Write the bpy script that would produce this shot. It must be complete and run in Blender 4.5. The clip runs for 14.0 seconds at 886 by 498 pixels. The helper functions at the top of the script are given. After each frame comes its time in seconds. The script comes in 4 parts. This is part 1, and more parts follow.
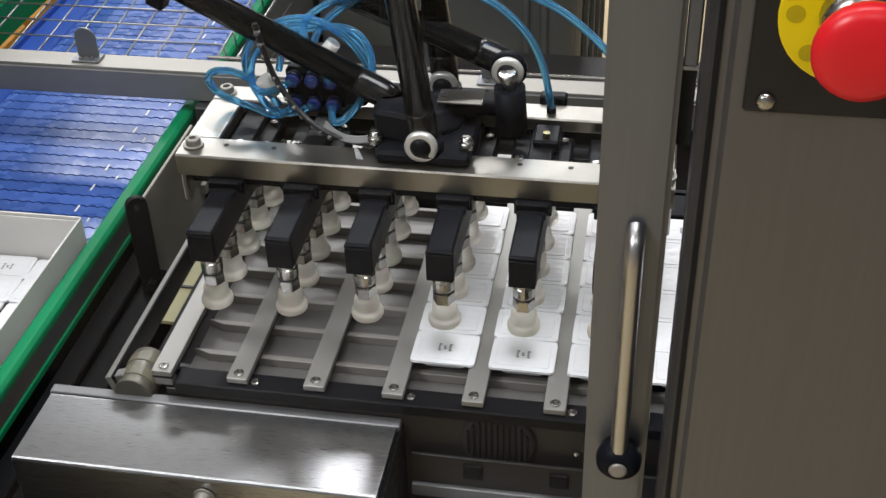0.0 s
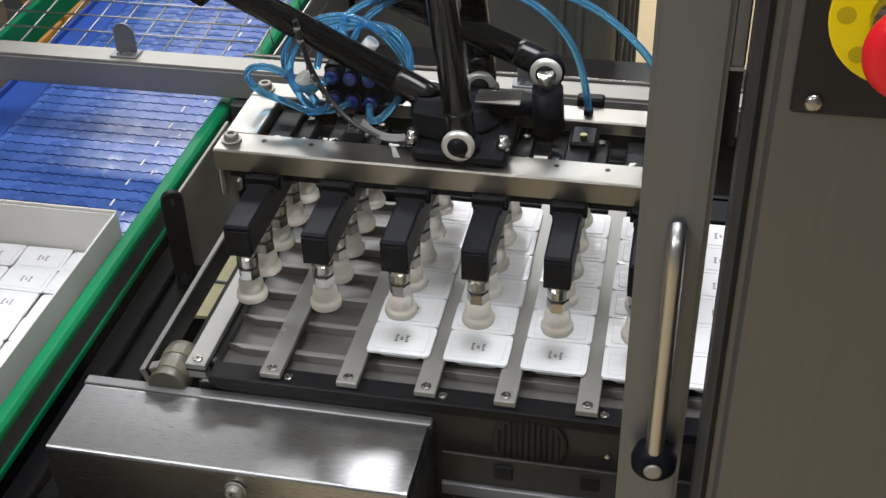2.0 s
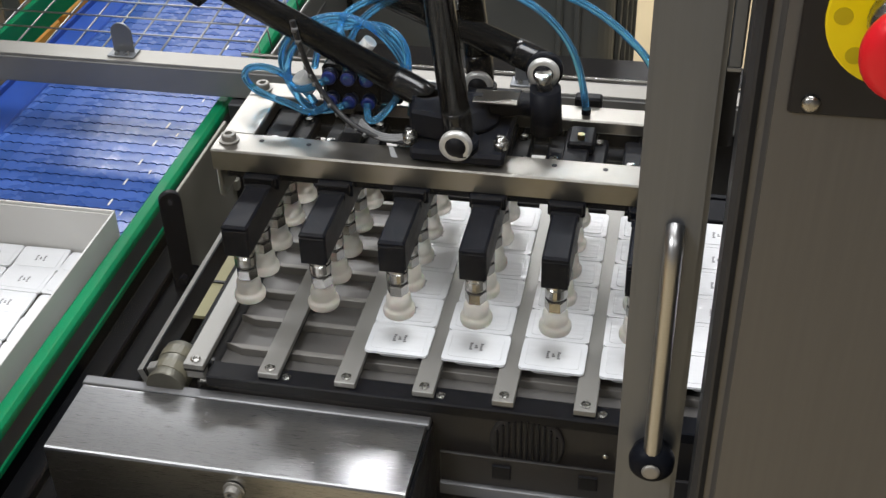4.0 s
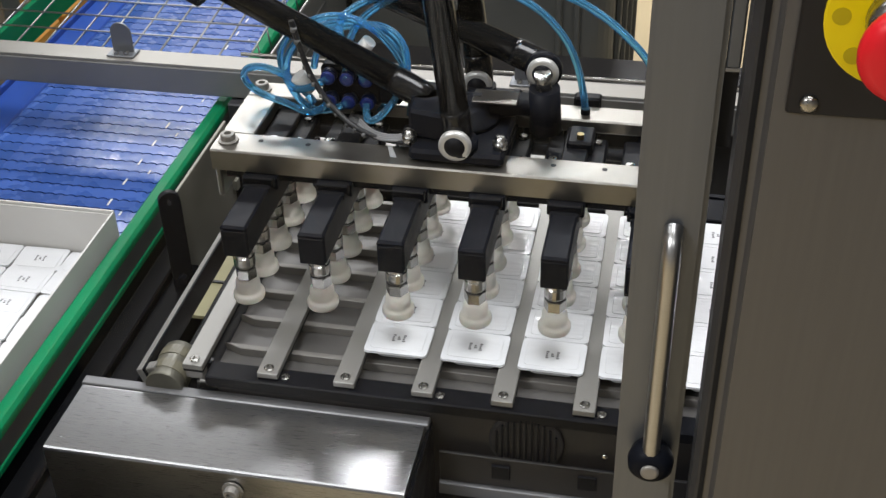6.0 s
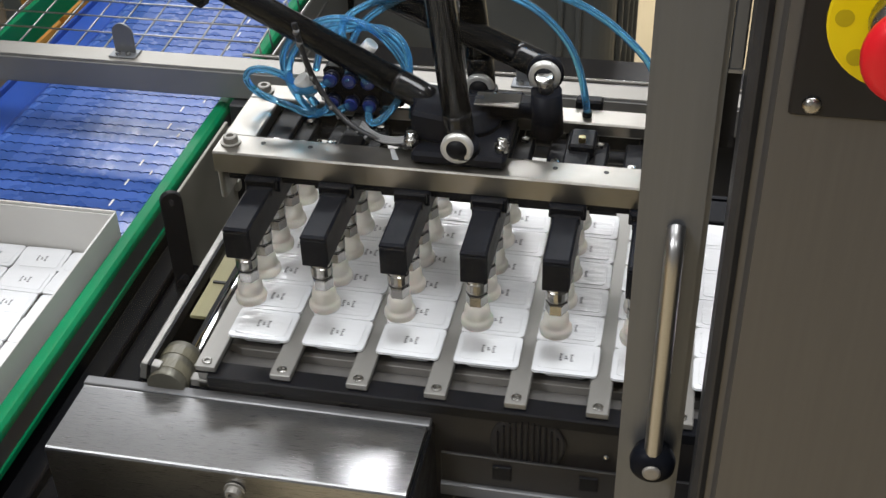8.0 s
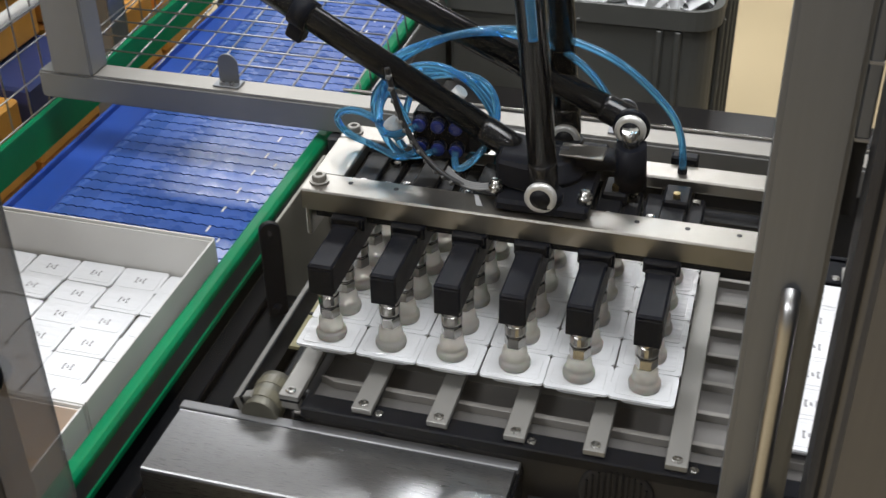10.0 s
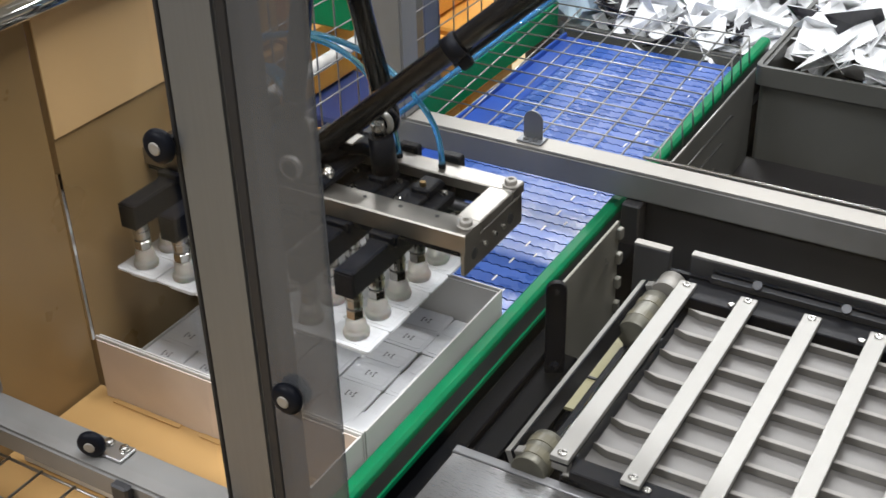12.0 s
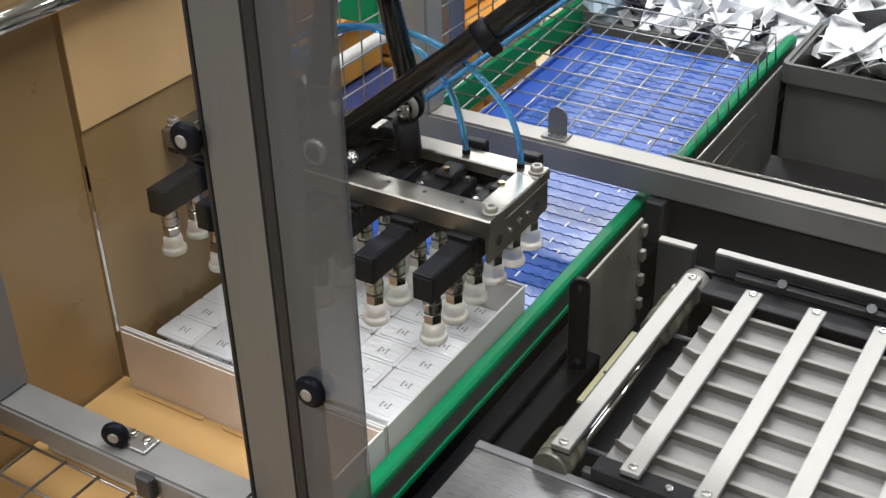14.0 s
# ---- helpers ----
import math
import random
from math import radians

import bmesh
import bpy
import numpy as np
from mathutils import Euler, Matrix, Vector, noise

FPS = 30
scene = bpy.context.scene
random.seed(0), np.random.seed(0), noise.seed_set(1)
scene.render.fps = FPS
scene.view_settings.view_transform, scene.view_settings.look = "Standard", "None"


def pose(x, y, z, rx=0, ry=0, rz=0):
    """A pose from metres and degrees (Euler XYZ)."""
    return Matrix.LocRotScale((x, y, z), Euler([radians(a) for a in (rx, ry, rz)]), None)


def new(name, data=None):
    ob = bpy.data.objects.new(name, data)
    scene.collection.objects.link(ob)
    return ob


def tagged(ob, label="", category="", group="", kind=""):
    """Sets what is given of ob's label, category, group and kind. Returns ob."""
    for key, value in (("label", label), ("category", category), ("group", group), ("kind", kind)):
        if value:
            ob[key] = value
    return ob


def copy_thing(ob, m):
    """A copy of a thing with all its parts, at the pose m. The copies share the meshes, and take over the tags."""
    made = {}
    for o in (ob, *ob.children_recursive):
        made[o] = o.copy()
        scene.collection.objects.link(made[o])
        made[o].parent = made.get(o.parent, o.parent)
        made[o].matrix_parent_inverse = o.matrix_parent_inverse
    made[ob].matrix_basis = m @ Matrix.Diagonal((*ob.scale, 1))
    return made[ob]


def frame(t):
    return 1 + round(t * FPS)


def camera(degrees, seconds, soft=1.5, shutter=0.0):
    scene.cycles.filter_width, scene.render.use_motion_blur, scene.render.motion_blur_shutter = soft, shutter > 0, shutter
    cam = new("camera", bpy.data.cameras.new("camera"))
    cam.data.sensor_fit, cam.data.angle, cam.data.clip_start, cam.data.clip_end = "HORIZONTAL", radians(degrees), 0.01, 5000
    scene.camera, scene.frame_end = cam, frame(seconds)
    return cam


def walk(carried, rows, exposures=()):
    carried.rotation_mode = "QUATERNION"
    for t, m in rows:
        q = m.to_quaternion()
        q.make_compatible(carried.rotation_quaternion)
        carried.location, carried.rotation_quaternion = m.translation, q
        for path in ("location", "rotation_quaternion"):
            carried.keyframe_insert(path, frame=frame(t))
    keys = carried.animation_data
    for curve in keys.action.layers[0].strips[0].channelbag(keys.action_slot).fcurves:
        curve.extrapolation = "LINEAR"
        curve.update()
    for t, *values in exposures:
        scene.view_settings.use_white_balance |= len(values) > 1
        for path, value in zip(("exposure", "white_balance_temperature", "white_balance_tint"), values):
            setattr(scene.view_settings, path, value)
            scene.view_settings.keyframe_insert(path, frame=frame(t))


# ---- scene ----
LENS = 39.9
# seconds, eye, yaw, pitch, roll
PATH = (
    (0, 0.4070, -0.7636, 0.7164, 11.055, -35.886, -2.052),
    (0.5, 0.4036, -0.7649, 0.7175, 11.881, -35.912, -2.146),
    (1, 0.4019, -0.7659, 0.7163, 12.225, -35.822, -1.957),
    (1.5, 0.3997, -0.7679, 0.7141, 12.397, -35.663, -1.799),
    (2, 0.3989, -0.7692, 0.7138, 12.482, -35.637, -1.702),
    (2.5, 0.3989, -0.7691, 0.7140, 12.427, -35.649, -1.676),
    (3, 0.3992, -0.7683, 0.7150, 12.402, -35.723, -1.739),
    (3.2, 0.3992, -0.7683, 0.7150, 12.402, -35.723, -1.739),
    (5.5, 0.3995, -0.7682, 0.7149, 12.363, -35.721, -1.712),
    (6, 0.4002, -0.7674, 0.7151, 12.419, -35.750, -1.770),
    (6.5, 0.4002, -0.7674, 0.7151, 12.419, -35.750, -1.770),
    (7, 0.3994, -0.7682, 0.7143, 12.360, -35.694, -1.687),
    (7.2, 0.3994, -0.7682, 0.7143, 12.360, -35.694, -1.687),
    (9.3, 0.3910, -0.7704, 0.7182, 13.445, -35.632, -1.390),
    (9.5, 0.3881, -0.7707, 0.7178, 14.159, -35.122, -1.240),
    (10, 0.3756, -0.7770, 0.7289, 16.402, -34.080, -1.036),
    (10.5, 0.3659, -0.7822, 0.7309, 19.571, -33.143, -0.669),
    (11, 0.3570, -0.7820, 0.7423, 24.673, -32.837, -0.827),
    (11.5, 0.3589, -0.7859, 0.7486, 28.421, -31.977, -1.458),
    (12, 0.3539, -0.7917, 0.7525, 31.045, -31.536, -1.563),
    (12.5, 0.3513, -0.7936, 0.7533, 31.924, -31.592, -1.608),
    (13, 0.3497, -0.7951, 0.7510, 32.111, -31.518, -1.638),
    (13.5, 0.3514, -0.7939, 0.7534, 32.215, -31.686, -1.605),
    (14, 0.3521, -0.7935, 0.7525, 32.223, -31.712, -1.612),
)


def eye_pose(x, y, z, yaw, pitch, roll):
    return pose(x, y, z, 0, 0, yaw) @ pose(0, 0, 0, 90 + pitch) @ pose(0, 0, 0, 0, 0, roll)


cam = camera(LENS, 14.0, soft=1.4, shutter=0.4)
walk(cam, [(r[0], eye_pose(*r[1:])) for r in PATH], exposures=[(0.0, 0.0), (9.3, 0.0), (10.0, -0.08), (10.5, -0.2), (11.0, -0.06), (11.8, 0.28), (14.0, 0.28)])

# ---- light ----
world = bpy.data.worlds.new("hall_air")
world.use_nodes = True
scene.world = world
world.node_tree.nodes["Background"].inputs[0].default_value = (0.77, 0.81, 0.92, 1)
world.node_tree.nodes["Background"].inputs[1].default_value = 0.25


def area(name, size_x, size_y, power, m, color=(0.965, 0.972, 1.0)):
    d = bpy.data.lights.new(name, "AREA")
    d.shape, d.size, d.size_y, d.energy, d.color = "RECTANGLE", size_x, size_y, power, color
    ob = new(name, d)
    ob.matrix_basis = m
    return ob


# unseen area lamps under the ceiling, added to tune brightness and belt sheen
for lx, ly, w, d, p in ((-1.5, 0.4, 1.7, 1.0, 32), (0.55, 0.05, 1.4, 1.3, 74), (-0.35, 2.7, 0.8, 0.25, 45), (-2.6, 4.3, 2.2, 0.7, 150), (-0.3, 4.6, 1.6, 0.4, 70), (2.6, 2.6, 1.2, 0.3, 35), (1.0, -2.6, 1.2, 0.3, 18), (-1.6, -2.4, 1.2, 0.3, 105)):
    area("overhead_fill", w, d, p, pose(lx, ly, 2.6))

# ---- materials ----


def mat(name, color, rough=0.5, metal=0.0, vary=0.15, scale=60.0, bump=0.0, bump_scale=400.0, stretch=(1, 1, 1), coat=0.0, trans=0.0, alpha=1.0, rvary=0.15, per_object=0.0, ior=1.45, sss=0.0):
    m = bpy.data.materials.new(name)
    m.use_nodes = True
    n, l = m.node_tree.nodes, m.node_tree.links
    b = n["Principled BSDF"]
    tc = n.new("ShaderNodeTexCoord")
    mp = n.new("ShaderNodeMapping")
    mp.inputs["Scale"].default_value = stretch
    l.new(tc.outputs["Object"], mp.inputs["Vector"])
    big = n.new("ShaderNodeTexNoise")
    big.inputs["Scale"].default_value, big.inputs["Detail"].default_value = scale * 0.15, 3
    small = n.new("ShaderNodeTexNoise")
    small.inputs["Scale"].default_value, small.inputs["Detail"].default_value = scale, 4
    l.new(mp.outputs[0], big.inputs["Vector"]), l.new(mp.outputs[0], small.inputs["Vector"])
    add = n.new("ShaderNodeMath")
    add.operation = "ADD"
    l.new(big.outputs["Fac"], add.inputs[0]), l.new(small.outputs["Fac"], add.inputs[1])
    if per_object:
        info = n.new("ShaderNodeObjectInfo")
        pm = n.new("ShaderNodeMath")
        pm.operation, pm.inputs[1].default_value, pm.inputs[2].default_value = "MULTIPLY_ADD", per_object, 0
        l.new(info.outputs["Random"], pm.inputs[0])
        add2 = n.new("ShaderNodeMath")
        add2.operation = "ADD"
        l.new(add.outputs[0], add2.inputs[0]), l.new(pm.outputs[0], add2.inputs[1])
        add = add2
    ramp = n.new("ShaderNodeMapRange")
    ramp.inputs[1].default_value, ramp.inputs[2].default_value = 0.6, 1.4 + per_object
    ramp.inputs[3].default_value, ramp.inputs[4].default_value = 1 - vary, 1 + vary
    l.new(add.outputs[0], ramp.inputs[0])
    mul = n.new("ShaderNodeMix")
    mul.data_type, mul.blend_type, mul.inputs[0].default_value = "RGBA", "MULTIPLY", 1
    mul.inputs[6].default_value = (*color, 1)
    l.new(ramp.outputs[0], mul.inputs[7]), l.new(mul.outputs[2], b.inputs["Base Color"])
    rr = n.new("ShaderNodeMapRange")
    rr.inputs[1].default_value, rr.inputs[2].default_value = 0.3, 0.7
    rr.inputs[3].default_value, rr.inputs[4].default_value = max(0.02, rough - rvary * rough), min(1, rough + rvary * rough)
    l.new(small.outputs["Fac"], rr.inputs[0]), l.new(rr.outputs[0], b.inputs["Roughness"])
    b.inputs["Metallic"].default_value, b.inputs["IOR"].default_value = metal, ior
    b.inputs["Coat Weight"].default_value, b.inputs["Transmission Weight"].default_value = coat, trans
    b.inputs["Alpha"].default_value = alpha
    if sss:
        b.inputs["Subsurface Weight"].default_value, b.inputs["Subsurface Scale"].default_value = sss, 0.01
    if bump:
        nz = n.new("ShaderNodeTexNoise")
        nz.inputs["Scale"].default_value, nz.inputs["Detail"].default_value = bump_scale, 3
        l.new(mp.outputs[0], nz.inputs["Vector"])
        bp = n.new("ShaderNodeBump")
        bp.inputs["Strength"].default_value, bp.inputs["Distance"].default_value = bump, 0.002
        l.new(nz.outputs["Fac"], bp.inputs["Height"]), l.new(bp.outputs[0], b.inputs["Normal"])
    return m


STEEL = mat("brushed_steel", (0.5, 0.5, 0.5), 0.33, 1.0, 0.06, 160, 0.02, 500, (1, 40, 40))
STEEL_POST = mat("satin_steel_tube", (0.195, 0.203, 0.216), 0.46, 0.75, 0.06, 60, 0.03, 300, (30, 30, 1))
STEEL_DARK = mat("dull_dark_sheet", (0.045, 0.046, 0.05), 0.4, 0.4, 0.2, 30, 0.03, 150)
STEEL_COVER = mat("brushed_cover_steel", (0.36, 0.36, 0.365), 0.28, 1.0, 0.04, 60, 0.0, 700, (1, 40, 40), rvary=0.04)
GREY_SHEET = mat("grey_sheet", (0.2, 0.2, 0.205), 0.4, 0.5, 0.2, 25, 0.04, 150)
GALV = mat("galvanised_sheet", (0.24, 0.232, 0.2), 0.5, 0.6, 0.25, 25, 0.05, 120)
ALU = mat("machined_aluminium", (0.3, 0.284, 0.258), 0.36, 1.0, 0.2, 40, 0.015, 300)
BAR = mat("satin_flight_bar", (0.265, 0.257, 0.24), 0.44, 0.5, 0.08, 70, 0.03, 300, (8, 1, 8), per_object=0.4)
CHROME = mat("chrome", (0.75, 0.75, 0.74), 0.1, 1.0, 0.05, 80)
SCREW = mat("zinc_screw", (0.42, 0.41, 0.39), 0.27, 1.0, 0.1, 200)
BLACK = mat("black_anodised", (0.0055, 0.006, 0.008), 0.42, 0.0, 0.3, 60, 0.03, 500, ior=1.2)
PLASTIC = mat("black_plastic", (0.0065, 0.0075, 0.011), 0.42, 0.0, 0.25, 60, 0.03, 500, ior=1.17)
CARBON = mat("black_carbon_tube", (0.007, 0.007, 0.008), 0.2, 0.0, 0.2, 40, ior=1.45, rvary=0.06)
RUBBER = mat("black_rubber", (0.015, 0.015, 0.017), 0.6)
GREEN = mat("green_guide_plastic", (0.0, 0.165, 0.063), 0.46, 0.0, 0.2, 20, 0.03, 90, ior=1.2)
BELT = mat("blue_belt_plastic", (0.042, 0.1, 0.345), 0.28, 0.0, 0.3, 40, 0.10, 90, per_object=0.3, rvary=0.45)
BELT_EDGE = mat("blue_edge_plastic", (0.018, 0.065, 0.32), 0.36, 0.0, 0.2, 20, 0.03, 90)
CUP = mat("milky_silicone", (0.93, 0.89, 0.81), 0.36, 0.0, 0.06, 60, 0.02, 300, trans=0.72, sss=0.12, ior=1.35)
FITTING = mat("nickel_fitting", (0.42, 0.41, 0.39), 0.17, 1.0, 0.1, 120)
CABINET = mat("satin_cabinet_steel", (0.155, 0.152, 0.152), 0.44, 0.7, 0.06, 60, 0.03, 300, (30, 30, 1))
CHASSIS = mat("black_chassis_paint", (0.004, 0.0042, 0.005), 0.45, 0.0, 0.3, 30, 0.03, 200, ior=1.1)
BEAM = mat("worn_grey_beam", (0.235, 0.232, 0.225), 0.5, 0.45, 0.12, 40, 0.03, 200)
PROFILE = mat("oiled_grey_profile", (0.085, 0.085, 0.088), 0.42, 0.4, 0.35, 25, 0.04, 150)
APRON = mat("oily_dark_steel", (0.022, 0.021, 0.022), 0.38, 0.3, 0.25, 30, 0.03, 150)
LID = mat("white_foil_lid", (0.75, 0.76, 0.775), 0.12, 0.0, 0.04, 40, 0.45, 70, (0.8, 2.2, 1), coat=0.8, per_object=0.3)
TRAY = mat("white_tray", (0.78, 0.79, 0.8), 0.3, 0.0, 0.06, 40, 0.1, 200)
INK = mat("grey_print", (0.16, 0.16, 0.17), 0.5)
WIRE = mat("bright_wire", (0.33, 0.325, 0.31), 0.4, 1.0, 0.15, 100)
TUBE = mat("blue_air_tube", (0.16, 0.55, 0.9), 0.05, 0.0, 0.1, 40, trans=0.82, ior=1.38)
TUBE_GREY = mat("grey_cable", (0.2, 0.2, 0.2), 0.4)
TUBE_BLACK = mat("black_cable", (0.02, 0.02, 0.022), 0.4)
VALVE_BLUE = mat("dark_blue_fitting", (0.01, 0.025, 0.17), 0.3)
VALVE_NAVY = mat("navy_fitting", (0.006, 0.011, 0.04), 0.3)
WHITE_PL = mat("white_fitting", (0.7, 0.68, 0.64), 0.4)
BOARD = mat("white_carton_board", (0.61, 0.6, 0.575), 0.6, 0.0, 0.06, 30, 0.08, 300)
KRAFT_IN = mat("pale_kraft_board", (0.66, 0.575, 0.5), 0.7, 0.0, 0.1, 30, 0.08, 300)
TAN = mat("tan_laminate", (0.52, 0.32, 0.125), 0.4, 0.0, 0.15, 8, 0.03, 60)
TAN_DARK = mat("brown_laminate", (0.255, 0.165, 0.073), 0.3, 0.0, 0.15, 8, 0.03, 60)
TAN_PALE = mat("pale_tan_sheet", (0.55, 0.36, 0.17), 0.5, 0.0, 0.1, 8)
TOTE = mat("grey_tote_plastic", (0.075, 0.076, 0.07), 0.5, 0.0, 0.2, 10, 0.05, 60)
SCRAP = mat("scrap_film", (0.88, 0.89, 0.9), 0.25, 0.0, 0.12, 30, 0.2, 60, per_object=0.3)
SCRAP_DARK = mat("black_film", (0.02, 0.02, 0.025), 0.25, 0.0, 0.3, 30, 0.3, 60)
RED = mat("red_button_plastic", (0.72, 0.012, 0.02), 0.35, 0.0, 0.06, 40)
YELLOW = mat("yellow_legend_plate", (0.82, 0.62, 0.0), 0.4, 0.0, 0.06, 40)
ORANGE = mat("orange_crate", (0.75, 0.36, 0.06), 0.5, 0.0, 0.25, 15)
NAVY = mat("navy_crate", (0.02, 0.04, 0.16), 0.5, 0.0, 0.25, 15)
CREAM = mat("cream_floor_paint", (0.62, 0.52, 0.33), 0.5, 0.0, 0.1, 3, 0.02, 40)
FLOOR = mat("hall_floor_paint", (0.5, 0.4, 0.24), 0.45, 0.0, 0.15, 2, 0.02, 40)
WALLP = mat("hall_wall_paint", (0.34, 0.35, 0.36), 0.8, 0.0, 0.08, 2)
BELT_YELLOW = mat("yellowed_roller_metal", (0.13, 0.125, 0.1), 0.36, 0.4, 0.3, 60)
EDGE = mat("pale_edge_metal", (0.3, 0.285, 0.26), 0.5, 0.5, 0.15, 40, 0.04, 200)
SMOKE = mat("smoked_polycarbonate", (0.08, 0.085, 0.095), 0.15, 0.0, 0.1, 10, alpha=0.7)


def pane_material(name, gloss):
    """A clear pane: most light goes through, a little is mirrored."""
    m = bpy.data.materials.new(name)
    m.use_nodes = True
    n, l = m.node_tree.nodes, m.node_tree.links
    n.remove(n["Principled BSDF"])
    mix, clear, shine = n.new("ShaderNodeMixShader"), n.new("ShaderNodeBsdfTransparent"), n.new("ShaderNodeBsdfGlossy")
    shine.inputs["Roughness"].default_value = 0.03
    clear.inputs["Color"].default_value = (0.985, 0.99, 0.99, 1)
    mix.inputs[0].default_value = gloss
    l.new(clear.outputs[0], mix.inputs[1]), l.new(shine.outputs[0], mix.inputs[2])
    l.new(mix.outputs[0], n["Material Output"].inputs["Surface"])
    return m


PANE = pane_material("clear_polycarbonate", 0.016)
PANE_THIN = pane_material("clear_door_polycarbonate", 0.005)

# ---- building helpers ----


def link(name, bm, material, parent=None, label="", smooth=False):
    me = bpy.data.meshes.new(name)
    bm.normal_update()
    bm.to_mesh(me)
    bm.free()
    me.materials.append(material)
    if smooth:
        for p in me.polygons:
            p.use_smooth = len(p.vertices) <= 4
    ob = new(name, me)
    if parent:
        ob.parent = parent
    if label:
        ob["label"] = label
    return ob


def part(name, bm, material, parent, label="", smooth=False):
    return link(name, bm, material, parent, label, smooth)


def again(name, mesh, parent, m):
    """One more object on a mesh that is there already."""
    ob = new(name, mesh)
    ob.parent = parent
    ob.matrix_basis = m
    return ob


def thing(name, at=(0, 0, 0), label="", category="", group="", kind=""):
    ob = new(name)
    ob.location = at
    ob.empty_display_size = 0.02
    return tagged(ob, label, category, group, kind)


def box(x0, x1, y0, y1, z0, z1, bevel=0.0, bm=None, seg=1):
    out = bm if bm is not None else bmesh.new()
    b = bmesh.new()
    bmesh.ops.create_cube(b, size=1)
    bmesh.ops.transform(b, matrix=Matrix.Translation(((x0 + x1) / 2, (y0 + y1) / 2, (z0 + z1) / 2)) @ Matrix.Diagonal((x1 - x0, y1 - y0, z1 - z0, 1)), verts=b.verts)
    if bevel:
        bmesh.ops.bevel(b, geom=list(b.edges), offset=bevel, segments=seg, affect="EDGES")
    return merge(out, b)


def merge(out, b):
    tmp = bpy.data.meshes.new("tmp")
    b.to_mesh(tmp)
    b.free()
    out.from_mesh(tmp)
    bpy.data.meshes.remove(tmp)
    return out


def rod(p, q, r, seg=12, bm=None, r2=None):
    out = bm if bm is not None else bmesh.new()
    p, q = Vector(p), Vector(q)
    d = q - p
    b = bmesh.new()
    bmesh.ops.create_cone(b, cap_ends=True, segments=seg, radius1=r, radius2=r if r2 is None else r2, depth=d.length)
    bmesh.ops.transform(b, matrix=Matrix.Translation((p + q) / 2) @ d.to_track_quat("Z", "Y").to_matrix().to_4x4(), verts=b.verts)
    return merge(out, b)


def lathe(profile, seg=20, bm=None, m=None):
    """A turned body: (radius, height) from bottom to top, round z."""
    b = bmesh.new()
    rings = []
    for r, z in profile:
        rings.append([b.verts.new((r * math.cos(a * math.tau / seg), r * math.sin(a * math.tau / seg), z)) for a in range(seg)])
    for lo, hi in zip(rings, rings[1:]):
        for k in range(seg):
            b.faces.new((lo[k], lo[(k + 1) % seg], hi[(k + 1) % seg], hi[k]))
    b.faces.new(list(reversed(rings[0])))
    b.faces.new(rings[-1])
    if m is not None:
        bmesh.ops.transform(b, matrix=m, verts=b.verts)
    return merge(bm if bm is not None else bmesh.new(), b)


def plate(points, z0, z1, bm=None, m=None, bevel=0.0):
    """A flat piece: an outline in x and y, made z0 to z1 thick."""
    b = bmesh.new()
    f = b.faces.new([b.verts.new((x, y, z0)) for x, y in points])
    up = bmesh.ops.extrude_face_region(b, geom=[f])
    bmesh.ops.translate(b, vec=(0, 0, z1 - z0), verts=[v for v in up["geom"] if isinstance(v, bmesh.types.BMVert)])
    bmesh.ops.recalc_face_normals(b, faces=b.faces)
    if bevel:
        bmesh.ops.bevel(b, geom=list(b.edges), offset=bevel, segments=1, affect="EDGES")
    if m is not None:
        bmesh.ops.transform(b, matrix=m, verts=b.verts)
    return merge(bm if bm is not None else bmesh.new(), b)


def rounded(w, h, r, n=4):
    """The outline of a rounded oblong round 0, 0."""
    out = []
    for cx, cy, a0 in ((w / 2 - r, h / 2 - r, 0), (-w / 2 + r, h / 2 - r, 90), (-w / 2 + r, -h / 2 + r, 180), (w / 2 - r, -h / 2 + r, 270)):
        for k in range(n + 1):
            a = radians(a0 + 90 * k / n)
            out.append((cx + r * math.cos(a), cy + r * math.sin(a)))
    return out


def pipe(name, points, radius, material, parent, label=""):
    """A bent tube through points."""
    cu = bpy.data.curves.new(name, "CURVE")
    cu.dimensions, cu.bevel_depth, cu.bevel_resolution, cu.resolution_u, cu.use_fill_caps = "3D", radius, 3, 8, True
    sp = cu.splines.new("NURBS")
    sp.points.add(len(points) - 1)
    for p, c in zip(sp.points, points):
        p.co = (*c, 1)
    sp.order_u, sp.use_endpoint_u = min(4, len(points)), True
    tmp = bpy.data.objects.new("tmp", cu)
    scene.collection.objects.link(tmp)
    me = bpy.data.meshes.new_from_object(tmp.evaluated_get(bpy.context.evaluated_depsgraph_get()))
    bpy.data.objects.remove(tmp)
    bpy.data.curves.remove(cu)
    me.name = name
    me.materials.clear()
    me.materials.append(material)
    for p in me.polygons:
        p.use_smooth = True
    ob = new(name, me)
    if parent:
        ob.parent = parent
    if label:
        ob["label"] = label
    return ob


BOLT_MESH = None
R90 = pose(0, 0, 0, 90)


def bolt(parent, m, name="bolt"):
    global BOLT_MESH
    if BOLT_MESH is None:
        b = lathe([(0.0095, 0), (0.0095, 0.0012), (0.0068, 0.0014), (0.0068, 0.0065), (0.006, 0.0075), (0.0035, 0.0075), (0.003, 0.0045)], 14)
        BOLT_MESH = bpy.data.meshes.new("bolt")
        b.to_mesh(BOLT_MESH)
        b.free()
        BOLT_MESH.materials.append(EDGE)
    return again(name, BOLT_MESH, parent, m)

